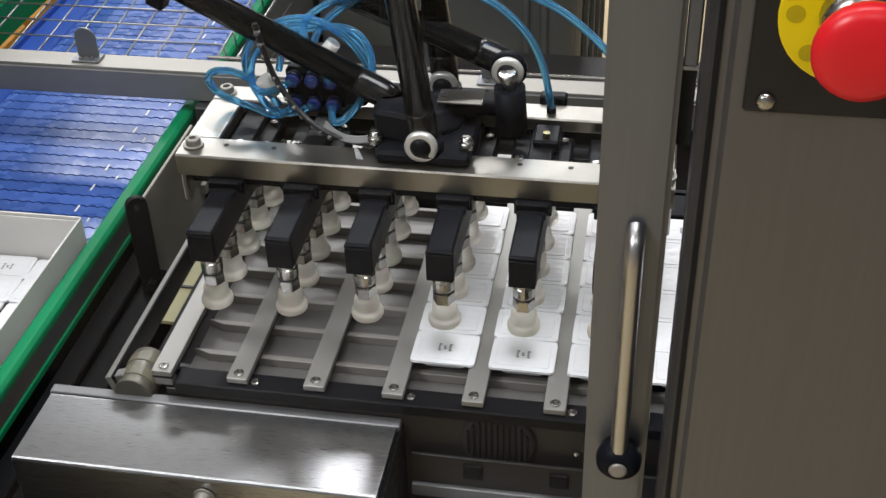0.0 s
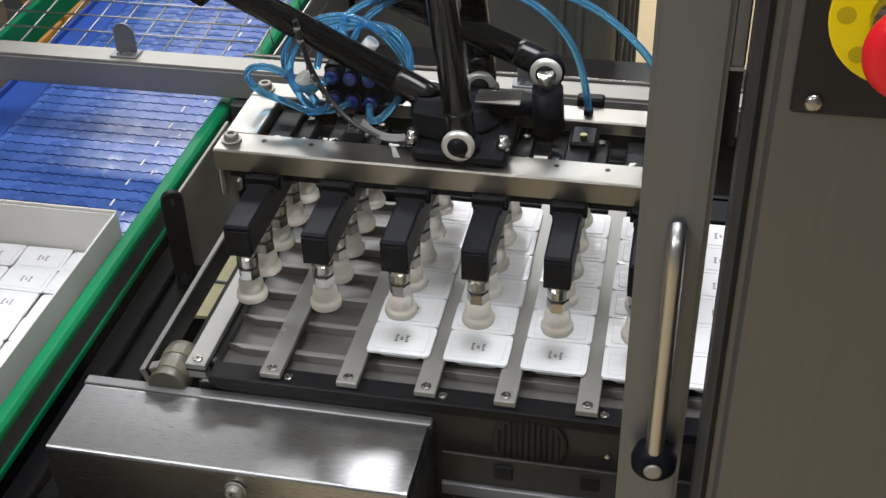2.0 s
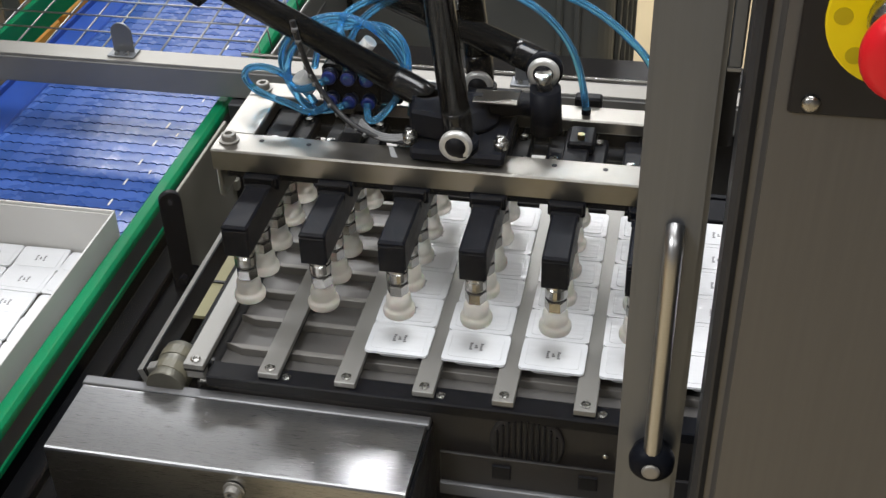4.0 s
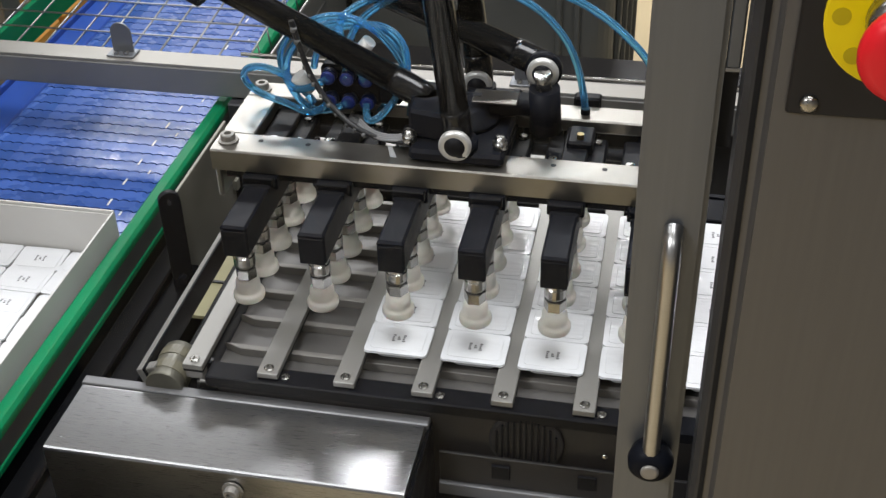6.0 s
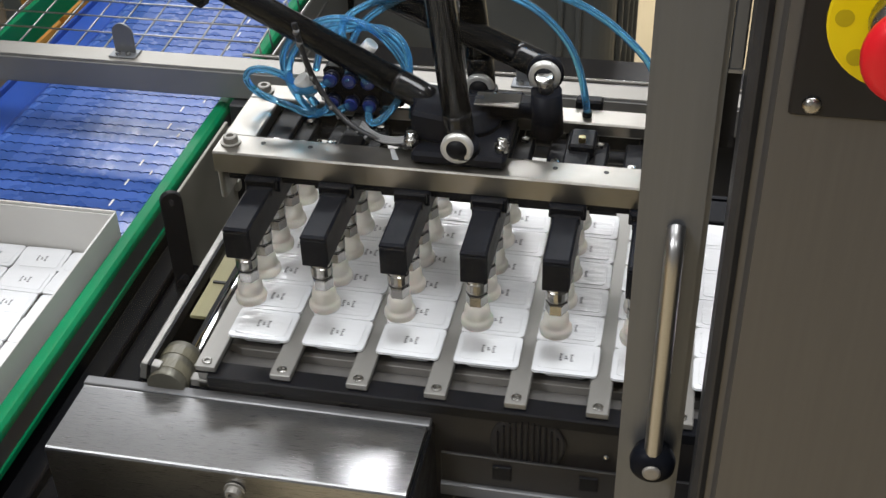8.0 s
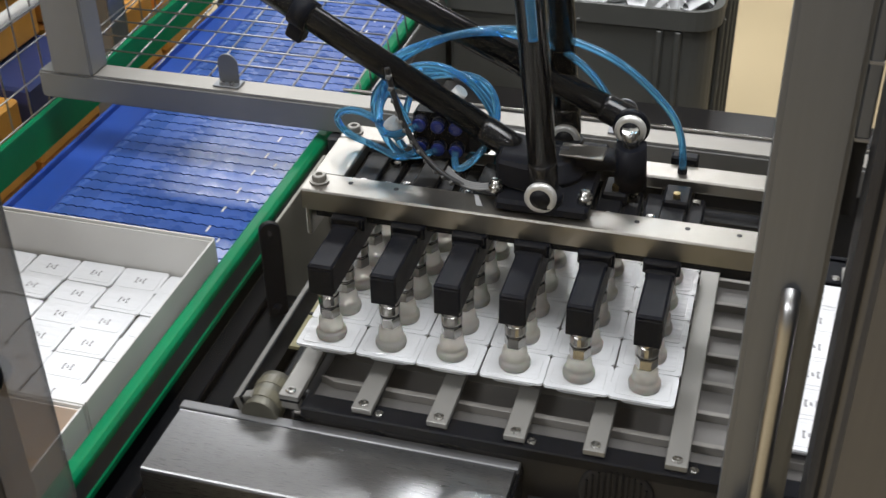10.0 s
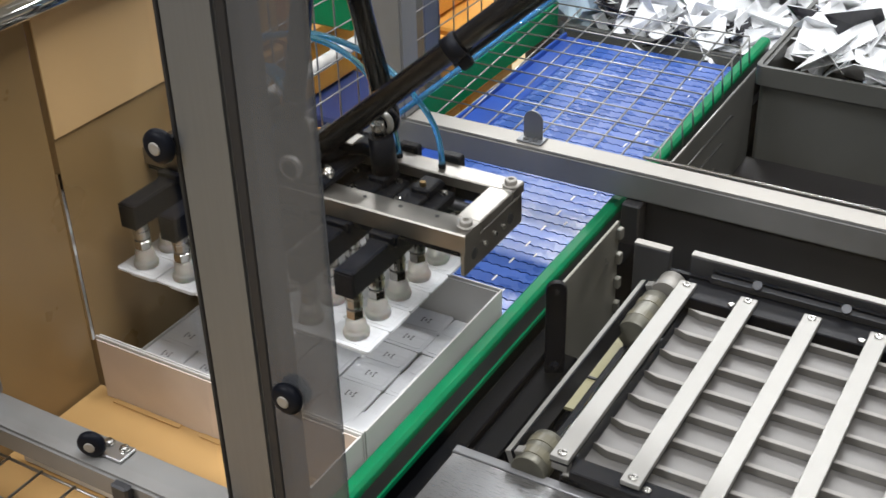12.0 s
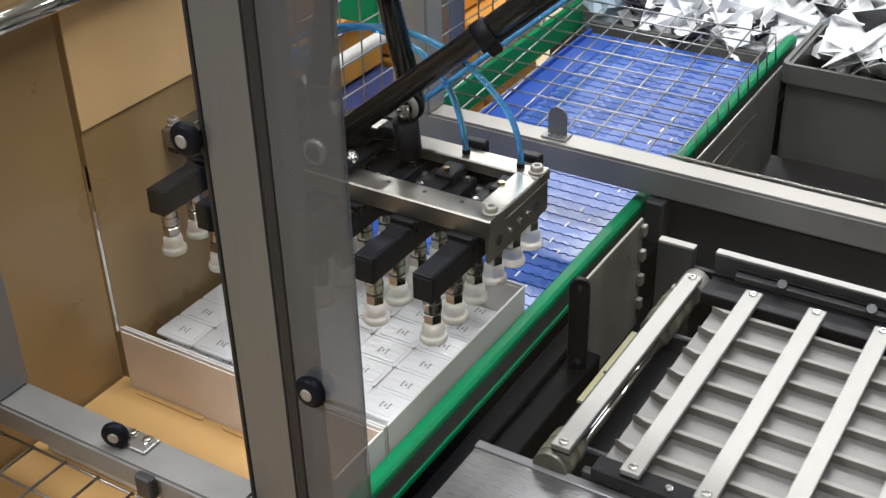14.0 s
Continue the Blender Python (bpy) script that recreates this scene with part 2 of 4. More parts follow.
# ---- hall ----
fl = link("floor", box(-7, 7, -5, 8, -1.08, -1.0), FLOOR)
tagged(fl, "worn cream-coloured painted factory hall floor", "floor", kind="structure")
tagged(link("ceiling", box(-7, 7, -5, 8, 3.2, 3.3), WALLP), "pale painted hall ceiling high above", "ceiling", kind="structure")
for nm, b in (("wall_north", (-7, 7, 8, 8.1)), ("wall_south", (-7, 7, -5.1, -5)), ("wall_west", (-7.1, -7, -5, 8)), ("wall_east", (7, 7.1, -5, 8))):
    tagged(link(nm, box(*b, -1.0, 3.2), WALLP), "plain pale painted hall wall", "wall", kind="structure")

# ---- tray conveyor ----
PITCH = 0.07
ROWS, ROW_PITCH, FIRST_ROW = 6, 0.042, 0.055
RUN = 1.05

WORN_BELT = mat("yellowed_belt", (0.13, 0.12, 0.085), 0.34, 0.0, 0.3, 60)
bed = thing("tray_conveyor", (0, 0, 0), "dark steel indexing conveyor with a ribbed grey bed", "conveyor")
part("bed_plate", box(0.012, RUN, 0.008, 0.305, -0.032, -0.0215), mat("worn_grey_plate", (0.132, 0.126, 0.12), 0.42, 0.35, 0.15, 30, 0.05, 200), bed)
for side, y0, y1 in (("front", -0.012, 0.010), ("rear", 0.305, 0.345)):
    part("edge_strip", box(0.012 if side == "front" else -0.005, RUN, y0, y1, -0.02, -0.0075 if side == "front" else -0.005, 0.0012), BLACK, bed, "black %s edge strip" % side)
part("front_apron", box(-0.0, RUN, -0.006, 0.003, -0.16, -0.0205, 0.001), APRON, bed)
part("rear_apron", box(-0.03, RUN, 0.347, 0.353, -0.2, -0.004), BLACK, bed)
part("under_body", box(0.03, RUN, 0.012, 0.30, -0.30, -0.09), BLACK, bed)
RIB = mat("worn_grey_rib", (0.215, 0.203, 0.187), 0.48, 0.2, 0.15, 40, 0.05, 250)
for k in range(7):
    y = 0.036 + 0.0425 * k
    o = 0.012
    part("rib", plate([(o, y + 0.006), (o + 0.016, y), (RUN, y), (RUN, y + 0.0042), (o + 0.014, y + 0.0062)], -0.0217, -0.0125, bevel=0.0006), RIB, bed)
for k in range(7):
    x = 0.085 + 0.14 * k
    sm = lathe([(0.0042, -0.0074), (0.0042, -0.006), (0.003, -0.0052), (0.0015, -0.0052)], 12)
    bmesh.ops.translate(sm, vec=(x, -0.002, 0), verts=sm.verts)
    part("screw", sm, SCREW, bed)
    sm = lathe([(0.0042, -0.0049), (0.0042, -0.0035), (0.003, -0.0025), (0.0015, -0.0025)], 12)
    bmesh.ops.translate(sm, vec=(x - 0.03, 0.312, 0), verts=sm.verts)
    part("screw", sm, SCREW, bed)
for y0, y1 in ((-0.012, 0.036), (0.240, 0.312)):
    half = (y1 - y0) / 2
    at = Matrix.Translation((-0.030, (y0 + y1) / 2, -0.0285)) @ pose(0, 0, 0, 90)
    roller = part("drive_pulley", lathe([(0.012, -half), (0.0172, -half + 0.0005), (0.0178, -half + 0.0015), (0.0178, half - 0.0015), (0.0172, half - 0.0005), (0.012, half)], 32, None, at), BELT_YELLOW, bed, "yellowed shiny drive roller")
    for p in roller.data.polygons:
        p.use_smooth = abs(p.normal.y) < 0.3
    for f in (-0.45, 0.35):
        part("belt_ring", lathe([(0.0179, half * f - 0.006), (0.0186, half * f - 0.0055), (0.0186, half * f + 0.0055), (0.0179, half * f + 0.006)], 32, None, at), WORN_BELT, roller)
part("pulley_shaft", rod((-0.024, -0.01, -0.040), (-0.024, 0.335, -0.040), 0.0065, 16), CHROME, bed, "bright turning shaft", True)
part("end_cap", rod((-0.024, 0.318, -0.02), (-0.024, 0.346, -0.02), 0.0165, 24), EDGE, bed, "", True)
for y in (0.036, 0.252):
    part("bearing_block", box(-0.045, 0.012, y, y + 0.008, -0.085, -0.034, 0.002), STEEL_DARK, bed)
part("end_plate", box(-0.046, 0.010, 0.044, 0.252, -0.11, -0.055, 0.002), BLACK, bed)

# flight bars that travel with the chain
bar_proto = thing("flight_bar", (0, 0, 0), "satin metal flight bar with a screw at each end", "conveyor bar", "flight bars of the conveyor")
part("bar_body", box(-0.0095, 0.0095, -0.0075, 0.3285, -0.006, 0.0, 0.0006), BAR, bar_proto)
part("bar_back", box(-0.0092, 0.0092, -0.007, 0.328, -0.0085, -0.0061), BLACK, bar_proto, "black underside")
part("bar_foot", box(-0.0085, 0.0085, -0.006, 0.004, -0.0175, -0.0086, 0.0008), BAR, bar_proto)
part("bar_foot", box(-0.0085, 0.0085, 0.317, 0.327, -0.0175, -0.0086, 0.0008), BAR, bar_proto)
for y in (0.0, 0.3215):
    s = lathe([(0.0045, 0.0), (0.0045, 0.0012), (0.0036, 0.0018), (0.0022, 0.0018), (0.002, 0.0007)], 14)
    bmesh.ops.translate(s, vec=(0, y, 0), verts=s.verts)
    part("screw", s, SCREW, bar_proto)
BARS = [bar_proto] + [copy_thing(bar_proto, pose(PITCH * k, 0, 0)) for k in range(0, 15)]

# guides behind the bars
g1 = thing("rear_guide", (0, 0, 0), "grey metal guide rail with pale top edge behind the bars", "guide rail")
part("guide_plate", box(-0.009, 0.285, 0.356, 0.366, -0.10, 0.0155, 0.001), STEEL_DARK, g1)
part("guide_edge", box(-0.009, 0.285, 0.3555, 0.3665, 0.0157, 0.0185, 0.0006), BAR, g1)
part("guide_wing", box(0.02, 0.30, 0.342, 0.3505, -0.004, 0.0045, 0.001), STEEL_DARK, g1)
part("guide_wing", box(0.02, 0.30, 0.3508, 0.3555, 0.004, 0.0075, 0.0006), BLACK, g1)
for x in (0.073, 0.17, 0.24):
    part("bolt", rod((x, 0.349, -0.001), (x, 0.3419, 0.010), 0.0055, 14), STEEL_DARK, g1, "", True)
g2 = thing("end_stop", (0, 0, 0), "short dark upright plate beside the conveyor end", "stop plate")
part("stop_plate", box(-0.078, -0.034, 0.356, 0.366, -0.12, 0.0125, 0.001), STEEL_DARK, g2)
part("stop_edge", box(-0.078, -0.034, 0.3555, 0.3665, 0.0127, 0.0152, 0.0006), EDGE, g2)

pan = thing("scrap_pan", (0, 0, 0), "yellowed sheet under the conveyor's end", "pan")
part("pan_sheet", box(-0.094, -0.0465, 0.185, 0.335, -0.112, -0.108), mat("yellowed_sheet", (0.3, 0.275, 0.15), 0.5, 0, 0.2, 15), pan)
part("pan_rib", box(-0.089, -0.046, 0.243, 0.246, -0.1079, -0.1055), STEEL_DARK, pan)

# sheet-metal cover in front of the drive
cov = thing("drive_cover", (0, 0, 0), "brushed stainless drive cover with a folded front lip", "machine cover")
cv = bmesh.new()
prof = [(-0.018, -0.05), (-0.018, -0.0302), (-0.0195, -0.03), (-0.097, -0.03), (-0.0988, -0.0307), (-0.1, -0.0325), (-0.102, -0.2), (-0.02, -0.2)]
lo = [cv.verts.new((-0.106, y, z)) for y, z in prof]
hi = [cv.verts.new((0.214, y, z)) for y, z in prof]
for k in range(len(prof)):
    cv.faces.new((lo[k], lo[(k + 1) % len(prof)], hi[(k + 1) % len(prof)], hi[k]))
cv.faces.new(lo), cv.faces.new(list(reversed(hi)))
bmesh.ops.recalc_face_normals(cv, faces=cv.faces)
part("cover_shell", cv, STEEL_COVER, cov)
part("rear_flange", box(-0.108, 0.217, -0.0175, -0.0065, -0.04, -0.0285, 0.001), GREY_SHEET, cov, "dull grey rear flange")
part("end_cheek", box(0.2145, 0.2185, -0.0985, -0.0, -0.2, -0.034, 0.002), BLACK, cov)
bolt(cov, pose(0.065, -0.1012, -0.05, 90), "bolt")

# machine front below the conveyor
mf = thing("drive_unit", (0, 0, 0), "black machine underframe with a ribbed wheel and dark plates", "machine frame")
part("frame_plate", box(0.225, 0.40, -0.02, 0.003, -0.11, -0.0955, 0.001), GREY_SHEET, mf)
part("frame_plate", box(0.235, 0.52, -0.05, -0.022, -0.13, -0.115, 0.001), GREY_SHEET, mf)
part("motor_end", lathe([(0.001, 0.0), (0.031, 0.0), (0.033, 0.0015), (0.033, 0.0035), (0.030, 0.004)], 40, None, Matrix.Translation((0.302, -0.0062, -0.044)) @ R90), RUBBER, mf, "round slotted motor end", True)
for k in range(11):
    x = -0.026 + 0.0052 * k
    half = math.sqrt(0.029 ** 2 - x * x)
    part("slat", box(0.302 + x - 0.0011, 0.302 + x + 0.0011, -0.0128, -0.0104, -0.044 - half, -0.044 + half, 0.0004), BLACK, mf)
part("face_plate", box(0.2255, 0.52, -0.0165, -0.0132, -0.0954, -0.060, 0.0008), APRON, mf, "dull dark face plate")
for x in (0.281, 0.357):
    part("square_cover", box(x - 0.0085, x + 0.0085, -0.0195, -0.0167, -0.083, -0.0665, 0.001), BLACK, mf, "small square cover")
part("tie_plate", box(0.225, 0.9, -0.06, -0.056, -0.155, -0.13), CREAM, mf, "cream painted strip")
part("side_cheek", box(0.22, 0.9, -0.1, -0.062, -0.3, -0.16), BLACK, mf)
for x in (0.29, 0.37):
    part("dome_screw", lathe([(0.003, 0), (0.0026, 0.0015), (0.001, 0.002)], 12, None, pose(x, -0.007, -0.05, 90)), CHROME, mf, "", True)

# dark side frame between tray conveyor and carton conveyor
sf = thing("machine_chassis", (0, 0, 0), "black machine side frame between the two conveyors", "machine frame")
part("side_plate", box(-0.176, -0.150, -0.30, 0.555, -0.40, -0.118, 0.002), CHASSIS, sf)
part("floor_pan", box(-0.150, 0.012, -0.30, 0.555, -0.40, -0.19, 0.002), CHASSIS, sf)
part("lower_lip", box(-0.150, -0.118, -0.30, 0.30, -0.19, -0.128, 0.002), CHASSIS, sf)
gp = thing("galvanised_plate", (0, 0, 0), "dull galvanised cover plate with notched rear edge", "cover plate")
part("plate_body", box(-0.143, -0.139, 0.27, 0.462, -0.215, -0.028, 0.0008), GALV, gp)
for k in range(4):
    part("plate_tab", box(-0.1388, -0.132, 0.452, 0.462, -0.05 - 0.037 * k, -0.035 - 0.037 * k, 0.001), GALV, gp)
for y, z in ((0.42, -0.062), (0.425, -0.07)):
    part("rivet", rod((-0.1388, y, z), (-0.1378, y, z), 0.0018, 10), SCREW, gp)
fb = thing("finger_bracket", (0, 0, 0), "black round-topped upright bracket with bolts", "bracket")
ol = [(-0.0112, -0.15)] + [(0.0122 * math.cos(radians(a)), 0.0122 * math.sin(radians(a))) for a in range(180, -1, -20)] + [(0.0112, -0.15)]
part("bracket_plate", plate(ol, -0.004, 0.004, None, Matrix.Translation((-0.1315, 0.262, -0.014)) @ pose(0, 0, 0, 90, 0, 0) @ pose(0, 0, 0, 0, 28, 0), 0.001), BLACK, fb)
part("bracket_hole_rim", rod((-0.1315, 0.2575, -0.014), (-0.1315, 0.2665, -0.014), 0.0045, 14), RUBBER, fb)
for z in (-0.115, -0.135):
    part("bolt", rod((-0.128, 0.248, z), (-0.128, 0.258, z), 0.005, 6), BLACK, fb)

# ---- carton conveyor ----
cc = thing("carton_conveyor", (0, 0, 0), "blue modular belt conveyor with green plastic guides", "conveyor")
gr = bmesh.new()
gp_prof = [(-0.186, -0.0845), (-0.186, -0.0795), (-0.1868, -0.0765), (-0.1905, -0.0735), (-0.1925, -0.073), (-0.2015, -0.073), (-0.2035, -0.0742), (-0.2035, -0.0845)]
a = [gr.verts.new((x, -0.32, z)) for x, z in gp_prof]
b = [gr.verts.new((x, 1.25, z)) for x, z in gp_prof]
for k in range(len(gp_prof)):
    gr.faces.new((a[k], a[(k + 1) % len(a)], b[(k + 1) % len(a)], b[k]))
gr.faces.new(a), gr.faces.new(list(reversed(b)))
bmesh.ops.recalc_face_normals(gr, faces=gr.faces)
part("green_guide", gr, GREEN, cc, "bright green plastic guide rail")
part("side_profile", box(-0.200, -0.1865, -0.32, 1.25, -0.108, -0.0848), PROFILE, cc, "dull grey side profile")
part("green_guide", box(-0.200, -0.1845, -0.32, 1.25, -0.1165, -0.1085, 0.001), GREEN, cc, "lower green strip")
part("side_web", box(-0.2015, -0.1872, -0.32, 1.25, -0.2, -0.117), CHASSIS, cc)
part("belt_frame", box(-0.60, -0.1775, -0.32, 1.25, -0.45, -0.161), CHASSIS, cc)
part("green_guide", box(-0.634, -0.624, 0.02, 1.30, -0.15, -0.093, 0.0015), GREEN, cc, "tall green side guide")
part("belt_edge_strip", box(-0.580, -0.5265, 0.0, 1.25, -0.150, -0.1395, 0.002), BELT_EDGE, cc, "smooth darker blue belt edge")
part("belt_bed", box(-0.526, -0.204, 0.0, 1.25, -0.160, -0.1525), NAVY, cc)
part("belt_rim", box(-0.586, -0.5805, 0.0, 1.25, -0.150, -0.132, 0.001), BELT_EDGE, cc)
part("end_bar", box(-0.60, -0.205, 1.275, 1.287, -0.20, -0.128, 0.002), TOTE, cc, "dull grey end plate")
# cream strip added to hide the crates below the gap
part("gap_filler", box(-0.662, -0.6005, 0.02, 1.25, -0.215, -0.20, 0.002), CREAM, cc, "cream strip filling the gap beside the belt")
part("belt_end_roll", rod((-0.58, 1.255, -0.158), (-0.205, 1.255, -0.158), 0.014, 18), STEEL, cc, "", True)
# belt modules with scalloped edges
MOD, x0b, x1b = 0.0228, -0.5255, -0.2045
fwd, back = [], []
for k in range(130):
    x = x0b + (x1b - x0b) * k / 129
    w = (x - x0b) / 0.0148 % 1
    dy = 0.0036 * math.sin(math.pi * w) ** 0.6 - 0.0018
    fwd.append((x, dy))
    back.append((x, MOD - 0.0027 + dy))
first = part("belt_module", plate(fwd + list(reversed(back)), -0.1523, -0.1415), BELT, cc)
for k in range(1, 55):
    again("belt_module", first.data, cc, Matrix.Translation((0, MOD * k, 0)))
c0 = part("belt_pin", box(-0.3, -0.2972, 0.0, 0.015, -0.1414, -0.1404, 0.0004), WHITE_PL, cc)
c0.location.y = 0.368
for k in range(1, 18):
    again("belt_pin", c0.data, cc, Matrix.Translation((0.0006 * math.sin(3.1 * k), 0.368 + 0.0495 * k, 0)))
pin_b = part("belt_pin", box(-0.2755, -0.273, 0.0, 0.009, -0.1414, -0.1404, 0.0004), WHITE_PL, cc)
pin_b.location.y = 0.398
for k in range(1, 8):
    again("belt_pin", pin_b.data, cc, Matrix.Translation((0.002 * math.sin(5.3 * k), 0.398 + 0.099 * k, 0)))

# ---- cartons ----


def carton(name, x0, x1, y0, y1, z0, z1, label, inner, left=None, floor=BOARD):
    """An open carton; its left side may be folded down to a height of its own."""
    c = thing(name, ((x0 + x1) / 2, (y0 + y1) / 2, z0), label, "carton", "cartons on the belt")
    w, d, h, t = (x1 - x0) / 2, (y1 - y0) / 2, z1 - z0, 0.0022
    part("carton_base", box(-w, w, -d, d, 0, t), floor, c)
    for sy in (-1, 1):
        part("carton_wall", box(-w, w, sy * d - t / 2, sy * d + t / 2, 0, h, 0.0005), BOARD, c)
        part("carton_liner", box(-w + 0.003, w - 0.003, sy * (d - 0.0026) - 0.0008, sy * (d - 0.0026) + 0.0008, t + 0.0003, h - 0.004), inner, c)
    for sx, top in ((-1, h if left is None else left), (1, h)):
        if not top:
            continue
        part("carton_wall", box(sx * w - t / 2, sx * w + t / 2, -d + t, d - t, 0, top, 0.0005), BOARD, c)
        part("carton_liner", box(sx * (w - 0.0026) - 0.0008, sx * (w - 0.0026) + 0.0008, -d + 0.005, d - 0.005, t + 0.0003, top - 0.003), inner, c)
    return c


carton("carton", -0.578, -0.2155, -0.012, 0.288, -0.1412, -0.054, "open white carton half filled with layered packs on the belt", BOARD, 0.029)
empty = carton("carton", -0.581, -0.2155, -0.146, -0.0155, -0.1412, -0.054, "empty white carton with brown inside, waiting at the infeed", KRAFT_IN, 0, TAN)
for x, w in ((-0.115, 0.05), (0.01, 0.045), (0.13, 0.05)):
    part("bottom_flap", box(x - w, x + w, 0.0545, 0.0615, 0.0025, 0.0045, 0.0005), TAN, empty, "tan bottom flap")

# ---- packs ----
PW, PD = 0.0575, 0.0415
pack_proto = thing("portion_pack", (0, 0, 0), "small white foil-lidded portion pack with grey print", "food pack", "portion packs")
part("lid", plate(rounded(PW, PD, 0.004), -0.0012, 0.0), LID, pack_proto)
rim = plate(rounded(PW - 0.0095, PD - 0.0095, 0.0035), -0.0001, 0.0006, bevel=0.0004)
part("lid_panel", rim, LID, pack_proto)
part("tray_rim", plate(rounded(PW + 0.0004, PD + 0.0004, 0.0042), -0.0022, -0.0013), TRAY, pack_proto)
tr = bmesh.new()
up_, lo_ = rounded(PW - 0.011, PD - 0.011, 0.006), rounded(PW - 0.018, PD - 0.018, 0.006)
va = [tr.verts.new((x, y, -0.0022)) for x, y in up_]
vb = [tr.verts.new((x, y, -0.0125)) for x, y in lo_]
for k in range(len(va)):
    tr.faces.new((va[k], vb[k], vb[(k + 1) % len(va)], va[(k + 1) % len(va)]))
tr.faces.new(vb)
bmesh.ops.recalc_face_normals(tr, faces=tr.faces)
part("tray_cup", tr, TRAY, pack_proto)
# unreadable print as short bars, in three lines across the lid
pr = bmesh.new()
for x, count in ((-0.0048, 4), (0.0, 2), (0.0048, 4)):
    for q in range(count):
        y = 0.0026 * (q - (count - 1) / 2)
        tall = 0.0017 if q % 3 == 0 else 0.0012
        box(x - 0.0013, x - 0.0013 + 2 * tall * 0.8, y - 0.0009, y + 0.0009, 0.00062, 0.00075, 0, pr)
part("print", pr, INK, pack_proto)


def pack_at(x, y, z, turn=0.0, tip=0.0):
    return copy_thing(pack_proto, pose(x, y, z, tip, 0, turn))


rng = random.Random(5)
PICKED = []
for c in range(6):
    for r in range(ROWS):
        PICKED.append((c, r, pack_proto if (c, r) == (0, 0) else pack_at(0, 0, 0)))
FOLLOW = []
for j in range(9, 13):
    for r in range(ROWS):
        FOLLOW.append((j, r, pack_at(0, 0, 0)))
for c in range(6):
    for r in range(7):
        pack_at(-0.5465 + 0.0597 * c + rng.uniform(-0.0015, 0.0012), 0.0125 + 0.0415 * r + rng.uniform(-0.0008, 0.0008), -0.1135 + rng.uniform(-0.0012, 0.001), rng.uniform(-2.5, 2.5), rng.uniform(-2.2, 2.2))
# a lower layer shows past the edge of the upper one
lay = thing("divider_sheet", (0, 0, 0), "plain white layer under the packs in the carton", "carton insert")
part("sheet", box(-0.573, -0.2205, -0.007, 0.283, -0.134, -0.1275), BOARD, lay)

# ---- rear beam and panel ----
bmth = thing("rear_beam", (0, 0, 0), "grey steel guard beam across the machine", "beam")
part("beam_tube", box(-0.612, 1.3, 0.57, 0.611, -0.0585, -0.0175, 0.003, None, 2), BEAM, bmth)
part("beam_top", box(-0.5232, 1.3, 0.5735, 0.6075, -0.0174, -0.0162), EDGE, bmth, "paler top face")
part("pane_edge", box(-0.17, 1.3, 0.6115, 0.6145, -0.0165, -0.0125), CHROME, bmth, "bright pane edge")
up = thing("rear_post", (0, 0, 0), "grey steel guard post at the end of the beam", "post")
part("post_tube", box(-0.586, -0.5235, 0.568, 0.613, -0.0175, 1.4, 0.003, None, 2), BEAM, up)
up2 = thing("rear_post", (0, 0, 0), "grey steel guard post behind the wire mesh", "post")
part("post_tube", box(-0.72, -0.665, 0.86, 0.91, -0.95, 1.2, 0.003), STEEL_POST, up2)
pn = thing("sheet_metal_guard", (0, 0, 0), "dark sheet-metal panel below the beam", "machine panel")
part("panel_sheet", box(-0.176, 1.3, 0.585, 0.592, -0.6, -0.06), STEEL_DARK, pn)
part("panel_corner", box(-0.1762, -0.15, 0.557, 0.5845, -0.6, -0.06, 0.002), STEEL_DARK, pn)


def latch(x):
    t = thing("guard_latch", (x, 0.592, -0.016), "round-topped steel latch tab on the beam", "latch", "latches on the beam")
    part("foot", box(-0.019, 0.019, -0.012, 0.012, 0, 0.003, 0.0008), STEEL_POST, t)
    ol = [(-0.0145, 0.0)] + [(0.0145 * math.cos(radians(a)), 0.027 + 0.0145 * math.sin(radians(a))) for a in range(180, -1, -15)] + [(0.0145, 0.0)]
    part("tab", plate(ol, -0.0015, 0.0015, None, Matrix.Translation((0, 0.003, 0.003)) @ pose(0, 0, 0, 90), 0.0005), STEEL_POST, t)
    for dx in (-0.007, 0.007):
        s = rod((dx, -0.006, 0.003), (dx, -0.006, 0.0065), 0.0038, 8)
        part("screw", s, SCREW, t)
    return t


latch(-0.328)
latch(0.214)


def mesh_panel(name, label, p0, ux, uy, nx_, ny_, cell, r=0.0018, turn_down=None):
    """A welded wire grid: origin, two unit directions, wires each way."""
    t = thing(name, p0, label, "wire guard")
    ux, uy = Vector(ux), Vector(uy)
    nrm = ux.cross(uy).normalized()
    for k in range(nx_ + 1):
        part("wire", rod(ux * cell * k, ux * cell * k + uy * cell * ny_, r, 6), WIRE, t, "", True)
    for k in range(ny_ + 1):
        part("wire", rod(uy * cell * k + nrm * 2 * r, uy * cell * k + ux * cell * nx_ + nrm * 2 * r, r, 6), WIRE, t, "", True)
        if turn_down:
            q = uy * cell * k + ux * cell * nx_ + nrm * 2 * r
            part("wire", rod(q, q + Vector(turn_down), r, 6), WIRE, t, "", True)
    return t


